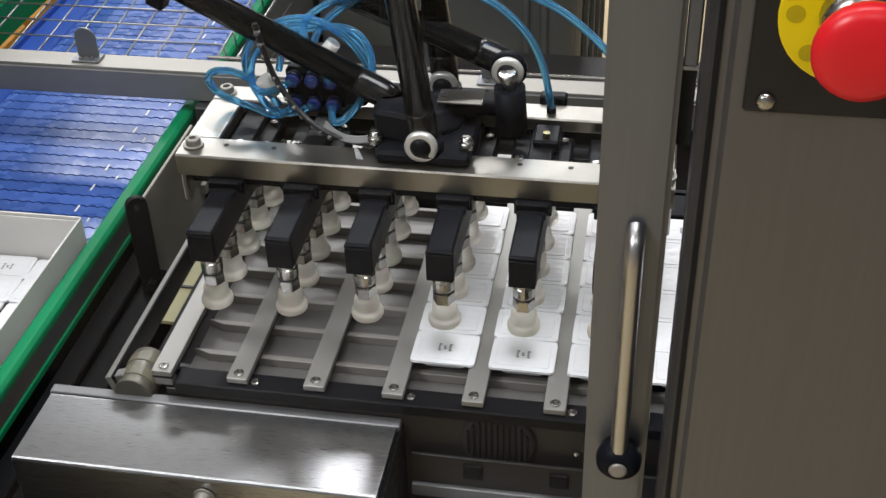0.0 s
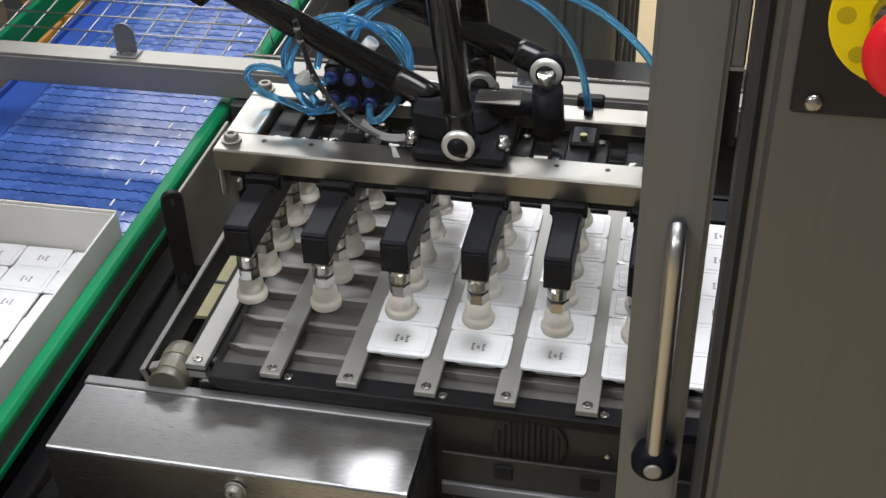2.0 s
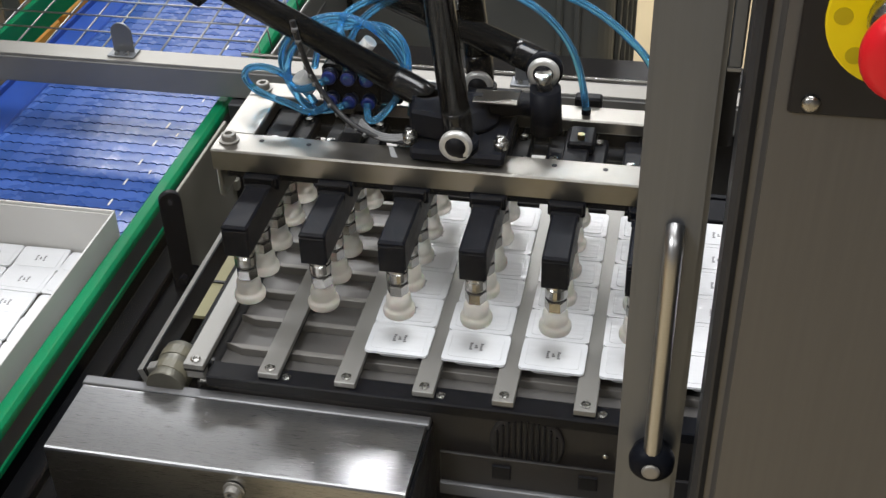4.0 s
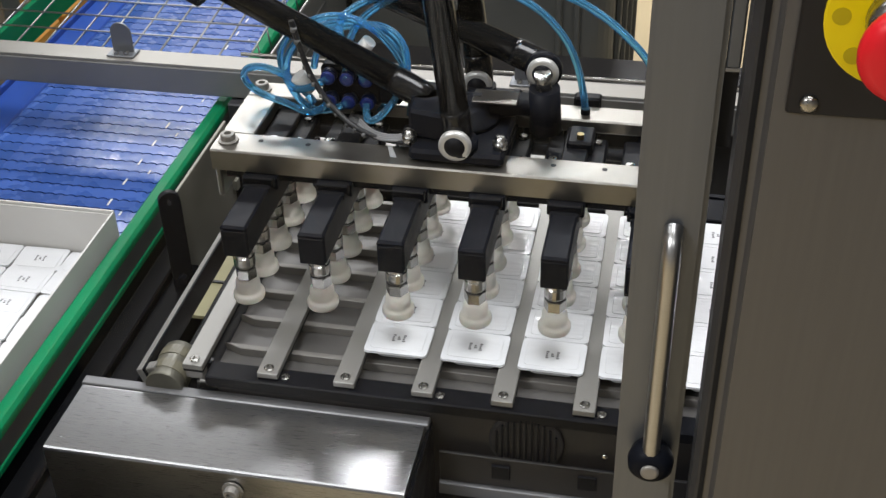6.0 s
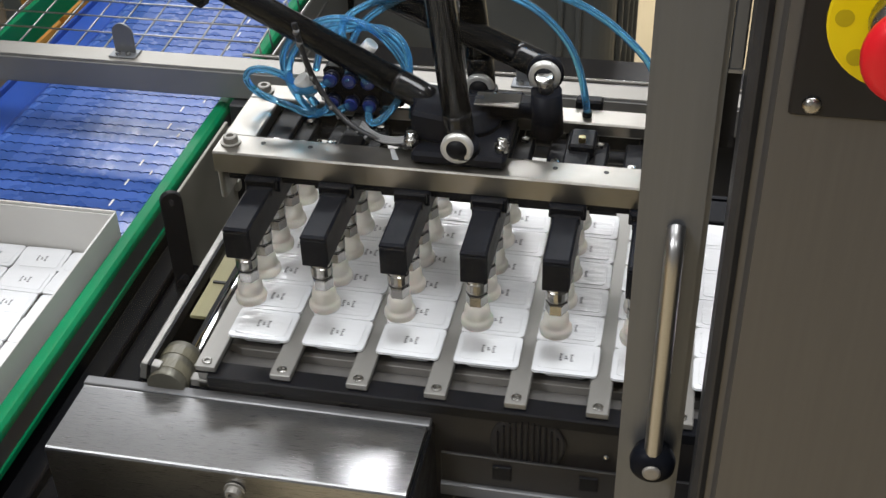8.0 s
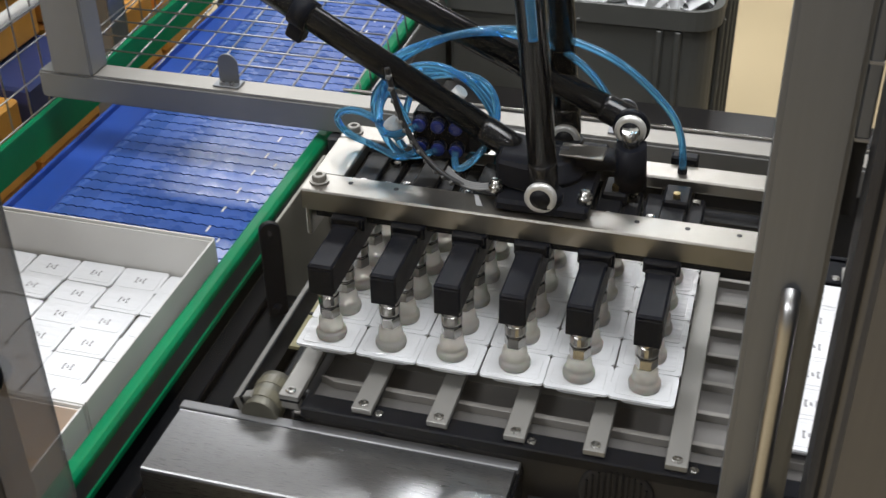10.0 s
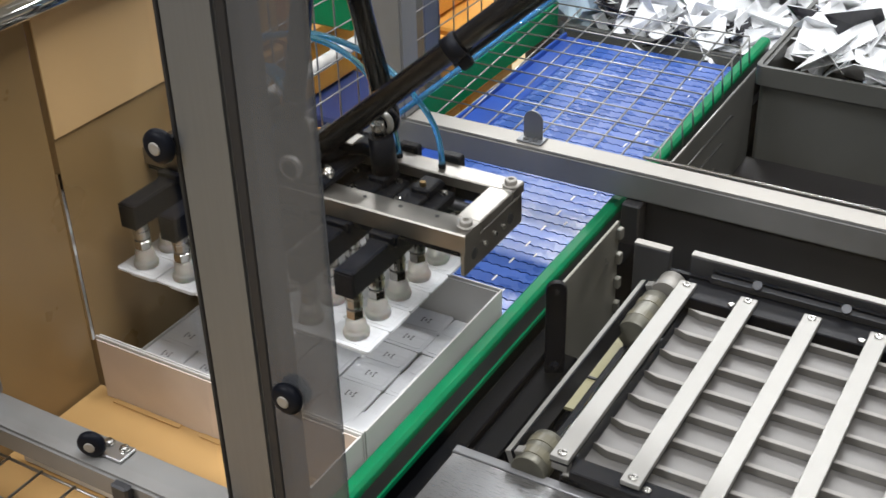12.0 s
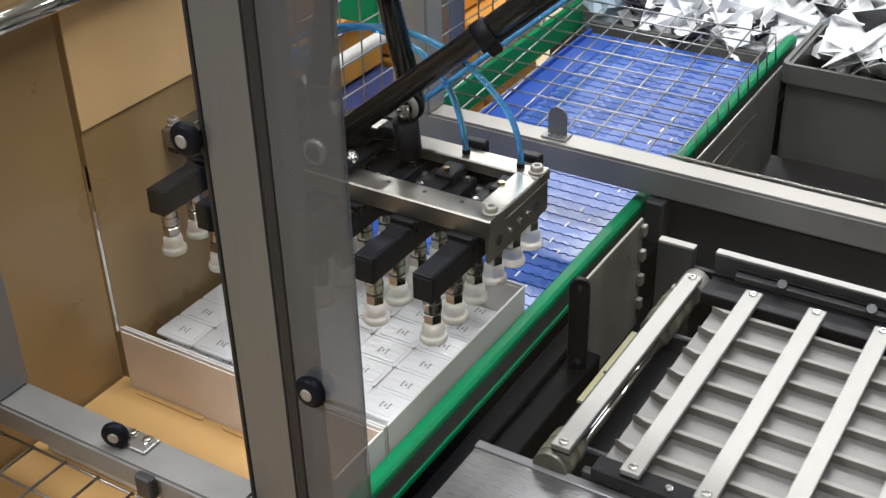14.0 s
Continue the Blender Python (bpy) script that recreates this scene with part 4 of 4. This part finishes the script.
# valve block, hoses and cables
vb_ = bmesh.new()
box(0.074, 0.132, 0.060, 0.088, 0.012, 0.052, 0.004, vb_)
box(0.126, 0.150, 0.062, 0.086, 0.014, 0.040, 0.003, vb_)
part("valve_block", vb_, BLACK, grip, "black valve block")
for i in range(3):
    for z in (0.020, 0.044):
        part("push_fitting", rod((0.084 + 0.018 * i, 0.0595, z), (0.084 + 0.018 * i, 0.052, z), 0.0072, 16), VALVE_NAVY, grip, "navy push-in fitting", True)
        part("release_ring", lathe([(0.0042, 0), (0.0066, 0.0003), (0.0066, 0.0022), (0.0042, 0.0026)], 18, None, Matrix.Translation((0.084 + 0.018 * i, 0.0519, z)) @ R90), VALVE_BLUE, grip, "blue release ring", True)
part("push_fitting", rod((0.1505, 0.074, 0.030), (0.156, 0.074, 0.030), 0.0095, 16), VALVE_BLUE, grip, "", True)
part("silencer", rod((0.1562, 0.074, 0.030), (0.185, 0.074, 0.028), 0.0075, 14), WHITE_PL, grip, "pale silencer", True)
part("silencer", rod((0.050, 0.066, 0.036), (0.060, 0.070, 0.020), 0.008, 14), WHITE_PL, grip, "", True)
part("silencer", rod((0.105, 0.080, 0.053), (0.118, 0.080, 0.070), 0.007, 14), WHITE_PL, grip, "", True)
hoses = [
    [(0.084, 0.05, 0.02), (0.07, 0.04, 0.006), (0.044, 0.07, 0.003), (0.0, 0.075, 0.008), (-0.012, 0.07, 0.036), (0.02, 0.07, 0.046), (0.05, 0.07, 0.025), (0.066, 0.06, 0.012)],
    [(0.102, 0.05, 0.02), (0.07, 0.05, 0.0), (0.036, 0.08, 0.01), (0.022, 0.085, 0.049), (0.05, 0.08, 0.082), (0.094, 0.08, 0.1), (0.14, 0.08, 0.075), (0.16, 0.085, 0.022), (0.15, 0.09, -0.01)],
    [(0.084, 0.05, 0.044), (0.05, 0.05, 0.02), (0.03, 0.08, 0.03), (0.04, 0.085, 0.06), (0.075, 0.09, 0.083), (0.115, 0.09, 0.085), (0.148, 0.09, 0.066), (0.158, 0.09, 0.03), (0.12, 0.09, -0.008)],
    [(0.12, 0.05, 0.044), (0.10, 0.06, 0.07), (0.08, 0.08, 0.09), (0.12, 0.1, 0.105), (0.18, 0.1, 0.128), (0.25, 0.1, 0.12), (0.292, 0.1, 0.088), (0.312, 0.1, 0.05), (0.318, 0.1, 0.012)],
    [(0.102, 0.05, 0.044), (0.09, 0.09, 0.07), (0.12, 0.1, 0.10), (0.19, 0.11, 0.125), (0.25, 0.105, 0.127), (0.315, 0.1, 0.114), (0.36, 0.1, 0.075), (0.385, 0.1, 0.045), (0.386, 0.1, 0.012)],
    [(0.12, 0.05, 0.02), (0.12, 0.03, 0.0), (0.15, 0.06, 0.02), (0.158, 0.08, 0.06), (0.135, 0.09, 0.085), (0.09, 0.1, 0.075), (0.06, 0.11, 0.06), (0.05, 0.115, 0.02)],
]
for k, pts in enumerate(hoses):
    if k in (3, 4):
        port, px_, _ = PORTS[k - 3]
        pipe("air_hose", [(x - px_, y, z) for x, y, z in pts[:-1]] + [(0, 0.1, 0.002)], 0.0036, TUBE, port, "translucent blue air hose")
    else:
        pipe("air_hose", pts, 0.0036, TUBE, grip, "translucent blue air hose")
pipe("cable", [(0.055, 0.05, 0.10), (0.062, 0.05, 0.06), (0.075, 0.045, 0.035), (0.10, 0.035, 0.01), (0.13, 0.02, 0.002), (0.17, 0.01, 0.006)], 0.0028, TUBE_BLACK, grip, "black cable in spiral wrap")
wrap = [Vector(p) for p in ((0.055, 0.05, 0.10), (0.062, 0.05, 0.06), (0.075, 0.045, 0.035), (0.10, 0.035, 0.01), (0.13, 0.02, 0.002))]
for a_, b_ in zip(wrap, wrap[1:]):
    for u in (0.2, 0.5, 0.8):
        p = a_.lerp(b_, u)
        d = (b_ - a_).normalized()
        part("wrap_turn", rod(p - d * 0.0022 + Vector((0.0008, -0.0006, 0)), p + d * 0.0022 - Vector((0.0008, 0.0006, 0)), 0.0029, 10), TUBE_GREY, grip, "", True)
for k in range(4):
    pipe("cable", [(0.115, 0.03 + 0.004 * k, 0.008), (0.13, 0.02, 0.003 + 0.002 * k), (0.15, 0.01 + 0.003 * k, 0.006), (0.165, 0.012, 0.008 + 0.002 * k), (0.18, 0.02, 0.015)], 0.0012, TUBE_GREY, grip, "thin grey cable")
part("cable_tie", plate([(0, 0), (0.004, 0), (0.018, -0.024), (0.006, -0.016)], 0, 0.001, None, Matrix.Translation((0.150, 0.005, 0.004)) @ pose(0, 0, 0, 30, 0, 0)), TUBE_GREY, grip)

# vacuum arms with suction cups, which close up on the way
arm_body = bmesh.new()
box(-0.0118, 0.0118, -0.0155, 0.2255, -0.058, -0.0265, 0.002, arm_body)
box(-0.0165, 0.0165, 0.060, 0.0685, -0.036, -0.0228, 0.001, arm_body)
clamp_bm = box(-0.0155, 0.0155, 0.0690, 0.19, -0.0262, -0.0195, 0.001)
slide_bm = box(-0.0275, 0.0275, 0.110, 0.166, -0.0305, -0.0165, 0.002)
box(-0.0115, 0.0115, 0.105, 0.172, -0.0163, -0.0095, 0.0015, slide_bm)
nut_bm = lathe([(0.004, -0.0164), (0.004, -0.0135), (0.002, -0.013)], 10, None, Matrix.Translation((-0.019, 0.120, 0)))
lathe([(0.004, -0.0164), (0.004, -0.0135), (0.002, -0.013)], 10, nut_bm, Matrix.Translation((0.019, 0.156, 0)))
cap_bm = box(-0.0114, 0.0114, -0.0172, -0.0157, -0.0575, -0.0305, 0.0006)
box(-0.0116, 0.0116, -0.0168, -0.0157, -0.0300, -0.0272, 0.0005, cap_bm)
jaw_bm = box(-0.0148, 0.0148, 0.0535, 0.0598, -0.0300, -0.0205, 0.001)
box(-0.0128, 0.0128, 0.0475, 0.0533, -0.0330, -0.0262, 0.001, jaw_bm)
cup_bm = lathe([(r_, CUP_Z + z_) for r_, z_ in ((0.0118, 0), (0.0138, 0.0008), (0.0145, 0.003), (0.0143, 0.0064), (0.0134, 0.0080), (0.0117, 0.0088), (0.0113, 0.0105), (0.0114, 0.014), (0.0110, 0.019), (0.0095, 0.0222), (0.0065, 0.0235))], 24)
fit_bm = lathe([(r_, CUP_Z + z_) for r_, z_ in ((0.008, 0.0237), (0.0098, 0.0242), (0.0098, 0.034), (0.0088, 0.0348))], 6)
fit_bm = lathe([(r_, CUP_Z + z_) for r_, z_ in ((0.0088, 0.035), (0.0088, 0.0375), (0.0096, 0.0382), (0.0098, 0.039), (0.0098, 0.0475), (0.009, 0.0485), (0.009, 0.0563))], 18, fit_bm)
ring_bm = lathe([(0.0086, CUP_Z + 0.0355), (0.0093, CUP_Z + 0.0357), (0.0093, CUP_Z + 0.0367), (0.0086, CUP_Z + 0.037)], 16)
cup_me = fit_me = ring_me = None
ARMS = []
body_me = clamp_me = None
for k in range(6):
    if body_me is None:
        arm = part("vacuum_arm", arm_body, PLASTIC, grip, "black vacuum arm with six cups")
        body_me = arm.data
        clamp_me = part("slide_clamp", clamp_bm, BLACK, arm).data
        cap_me = part("end_cap", cap_bm, PLASTIC, arm).data
        jaw_me = part("clamp_jaw", jaw_bm, BLACK, arm).data
        slide_me = part("slide_carriage", slide_bm, BLACK, arm).data
        nut_me = part("carriage_screw", nut_bm, SCREW, arm).data
    else:
        arm = again("vacuum_arm", body_me, grip, Matrix())
        arm["label"] = "black vacuum arm with six cups"
        again("slide_clamp", clamp_me, arm, Matrix())
        again("end_cap", cap_me, arm, Matrix())
        again("clamp_jaw", jaw_me, arm, Matrix())
        again("slide_carriage", slide_me, arm, Matrix())
        again("carriage_screw", nut_me, arm, Matrix())
    for r in range(ROWS):
        m = Matrix.Translation((0, ROW_PITCH * r, 0))
        if cup_me is None:
            cup_me = part("suction_cup", cup_bm, CUP, arm, "milky silicone suction cup", True).data
            fit_me = part("cup_fitting", fit_bm, FITTING, arm, "chrome fitting", False).data
            ring_me = part("fitting_ring", ring_bm, RUBBER, arm).data
        else:
            again("suction_cup", cup_me, arm, m)["label"] = "milky silicone suction cup"
            again("cup_fitting", fit_me, arm, m)["label"] = "chrome fitting"
            again("fitting_ring", ring_me, arm, m)
    ARMS.append(arm)

# carbon rods of the parallel robot: lower joint on the gripper, upper end high up
RODS = []
for joint, top0, top1, clamped in (
    ((0.2148, 0.006, 0.0203), (0.136, 0.073, 1.015), (0.009, 0.404, 0.491), False),
    ((0.215, 0.116, 0.021), (0.136, 0.183, 1.015), (0.009, 0.514, 0.491), False),
    ((0.279, 0.090, 0.053), (-0.42, 0.344, 0.426), (-0.489, 0.267, 0.733), False),
    ((0.173, 0.050, 0.035), (-0.307, 0.275, 0.376), (-0.432, 0.306, 0.555), True),
):
    t = thing("robot_rod", (0, 0, 0), "black carbon-fibre robot rod with a ball joint end", "robot arm", "rods of the robot")
    part("rod_tube", rod((0, 0, 0.020), (0, 0, 0.75), 0.0128, 20), CARBON, t, "", True)
    part("rod_socket", lathe([(0.008, -0.009), (0.0118, -0.006), (0.0130, 0.002), (0.0134, 0.012), (0.0134, 0.026), (0.0130, 0.030)], 22), CARBON, t, "black joint socket", True)
    if clamped:
        part("rod_clamp", rod((0, 0, 0.225), (0, 0, 0.245), 0.0155, 20), PLASTIC, t, "", True)
        part("clamp_lug", box(-0.008, 0.008, -0.030, -0.012, 0.226, 0.244, 0.002), PLASTIC, t)
    if joint[1] < 0.01:
        part("rod_clamp", rod((0, 0, 0.205), (0, 0, 0.222), 0.0152, 20), PLASTIC, t, "", True)
        part("clamp_lug", box(-0.007, 0.007, -0.027, -0.012, 0.206, 0.221, 0.002), PLASTIC, t)
        pipe("air_hose", [(0.017, -0.01, 0.16), (0.018, -0.012, 0.24), (0.017, -0.011, 0.35), (0.019, -0.01, 0.5), (0.018, -0.01, 0.7)], 0.0042, TUBE, t, "translucent blue air hose")
        pipe("cable", [(0.006, -0.019, 0.2), (0.005, -0.0185, 0.3), (0.007, -0.0185, 0.45), (0.005, -0.019, 0.7)], 0.003, TUBE_BLACK, t, "black cable")
    if joint[1] > 0.1:
        part("rod_clamp", rod((0, 0, 0.325), (0, 0, 0.343), 0.0152, 20), PLASTIC, t, "", True)
        part("clamp_lug", box(-0.036, -0.012, -0.010, 0.010, 0.326, 0.342, 0.002), PLASTIC, t)
        pipe("air_hose", [(-0.016, -0.012, 0.27), (-0.024, -0.010, 0.29), (-0.031, -0.005, 0.33), (-0.031, -0.005, 0.45), (-0.029, -0.006, 0.6), (-0.031, -0.005, 0.75)], 0.0042, TUBE, t, "translucent blue air hose")
        pipe("cable", [(-0.012, -0.009, 0.24), (-0.022, -0.006, 0.26), (-0.036, 0.001, 0.29), (-0.027, 0.005, 0.33), (-0.025, 0.005, 0.45), (-0.026, 0.005, 0.75)], 0.0034, TUBE_BLACK, t, "black cable")
        pipe("air_hose", [(-0.012, -0.018, 0.02), (-0.020, -0.016, 0.10), (-0.018, -0.015, 0.2), (-0.024, -0.014, 0.3), (-0.022, -0.013, 0.5), (-0.024, -0.012, 0.75)], 0.0036, TUBE, t, "translucent blue air hose")
        part("hose_coupling", rod((-0.027, 0.005, 0.345), (-0.0265, 0.005, 0.365), 0.0068, 14), WHITE_PL, t, "pale hose coupling", True)
    RODS.append((t, Vector(joint), Vector(top0), Vector(top1)))

# ---- how things move ----
# chain travel in metres
TRAVEL = ((0, 0), (0.1, 0.009), (0.2, 0.027), (0.3, 0.048), (0.4, 0.064), (0.5, 0.07), (6.75, 0.07), (6.9, 0.081), (7.0, 0.097), (7.1, 0.111), (7.2, 0.125), (7.35, 0.14), (7.6, 0.14), (7.8, 0.165), (8.0, 0.2), (8.15, 0.21), (13.75, 0.21), (13.9, 0.2195), (14.0, 0.2315))
# the gripper's place
GRIP_AT = ((0, 0.001, 0.142, 0.145), (7.9, 0.001, 0.142, 0.145), (8.2, 0.001, 0.142, 0.14), (8.55, 0.0, 0.142, 0.1185), (8.9, 0.0, 0.142, 0.1185), (9.2, 0.0, 0.143, 0.135), (9.3, 0.0, 0.144, 0.137), (9.5, -0.001, 0.144, 0.136), (9.8, -0.006, 0.144, 0.137), (10.0, -0.016, 0.144, 0.137), (10.3, -0.089, 0.147, 0.135), (10.4, -0.122, 0.147, 0.135), (10.5, -0.167, 0.146, 0.136), (10.6, -0.218, 0.145, 0.135), (11.0, -0.383, 0.143, 0.135), (11.3, -0.497, 0.141, 0.135), (11.5, -0.561, 0.139, 0.134), (11.8, -0.604, 0.142, 0.131), (12.0, -0.609, 0.146, 0.117), (12.3, -0.609, 0.147, 0.056), (12.5, -0.608, 0.148, 0.015), (12.6, -0.608, 0.148, 0.012), (13.0, -0.608, 0.148, 0.012), (13.2, -0.607, 0.147, 0.045), (13.5, -0.605, 0.142, 0.119), (13.7, -0.604, 0.139, 0.131), (14.0, -0.603, 0.138, 0.134))
SIDE = ((0, 0), (10.0, 0), (10.5, 0.001), (11.0, 0.0055), (11.5, 0.0095), (12.0, 0.0112), (12.5, 0.0102), (13.6, 0.0105), (13.7, 0.011), (13.85, 0.018), (13.95, 0.0209), (14, 0.0209))
PICK, DROP = 8.7, 12.9


def glide(table, t):
    """Eased reading of a table of (seconds, values...)."""
    if t <= table[0][0]:
        return np.array(table[0][1:], float)
    for lo_, hi_ in zip(table, table[1:]):
        if t <= hi_[0]:
            u = (t - lo_[0]) / (hi_[0] - lo_[0])
            return np.array(lo_[1:]) * (1 - u) + np.array(hi_[1:]) * u
    return np.array(table[-1][1:], float)


def gap(k, t):
    """The spacing between arm k and arm k + 1."""
    start = 9.2 + 0.1 * (4 - k)
    closed = min(1, max(0, (t - start) / 0.25))
    closed = closed * closed * (3 - 2 * closed)
    opened = min(1, max(0, (t - 13.68) / 0.24))
    return 0.07 - 0.0114 * closed * (1 - opened)


def arm_x(k, t):
    return 0.0346 + sum(gap(i, t) for i in range(k)) + glide(SIDE, t)[0]


def steps(*spans):
    out = {0.0, 14.0}
    for a0, a1 in spans:
        out |= {round(0.1 * i, 1) for i in range(round(a0 * 10), round(a1 * 10) + 1)}
    return sorted(out)


def bar_pose(x):
    """A flight bar on the chain: flat on top, then round the pulley."""
    r, x_end = 0.018, -0.036
    if x >= x_end:
        return pose(x, 0, 0)
    ang = (x_end - x) / r
    if ang <= math.pi:
        return pose(x_end - r * math.sin(ang), 0, -r + r * math.cos(ang), 0, -math.degrees(ang), 0)
    return pose(x_end + (ang - math.pi) * r, 0, -2 * r, 0, -180, 0)


def motions():
    chain = steps((0, 0.6), (6.7, 8.2), (13.7, 14.0))
    for k, ob in enumerate(BARS):
        walk(ob, [(t, bar_pose(PITCH * (k - 1) - glide(TRAVEL, t)[0])) for t in chain])
    lift = steps((7.9, 14.0))
    walk(grip, [(t, Matrix.Translation(glide(GRIP_AT, t))) for t in lift])
    for k, ob in enumerate(ARMS):
        walk(ob, [(t, pose(arm_x(k, t), ARM_Y, 0)) for t in steps((9.2, 14.0))])
    for ob, px_, k in PORTS:
        walk(ob, [(t, pose(px_ + arm_x(k, t) - arm_x(k, 0), 0, 0)) for t in steps((9.2, 14.0))])
    for ob, joint, top0, top1 in RODS:
        rows = []
        for t in lift:
            at = Vector(glide(GRIP_AT, t))
            u = min(1, max(0, (0.001 - at.x) / 0.6))
            p, top = at + joint, top0.lerp(top1, u)
            rows.append((t, Matrix.Translation(p) @ (top - p).to_track_quat("Z", "Y").to_matrix().to_4x4()))
        walk(ob, rows)
    jit = random.Random(11)
    carry = sorted(set(chain) | set(lift))
    for c, r, ob in PICKED:
        turn, dx = jit.uniform(-0.5, 0.5), jit.uniform(-0.0006, 0.0006)
        rows = []
        for t in carry:
            if t < PICK:
                m = pose(0.07 * (c + 3) + 0.036 - glide(TRAVEL, t)[0] + dx, FIRST_ROW + ROW_PITCH * r, 0.0035, 0, 0, turn)
            else:
                g = glide(GRIP_AT, min(t, DROP))
                m = pose(g[0] + arm_x(c, min(t, DROP)) + dx, g[1] + ARM_Y + ROW_PITCH * r, g[2] + CUP_Z - 0.0006, 0, 0, turn)
            rows.append((t, m))
        walk(ob, rows)
    for j, r, ob in FOLLOW:
        walk(ob, [(t, pose(0.07 * j + 0.036 - glide(TRAVEL, t)[0], FIRST_ROW + ROW_PITCH * r, 0.0035)) for t in chain])


motions()
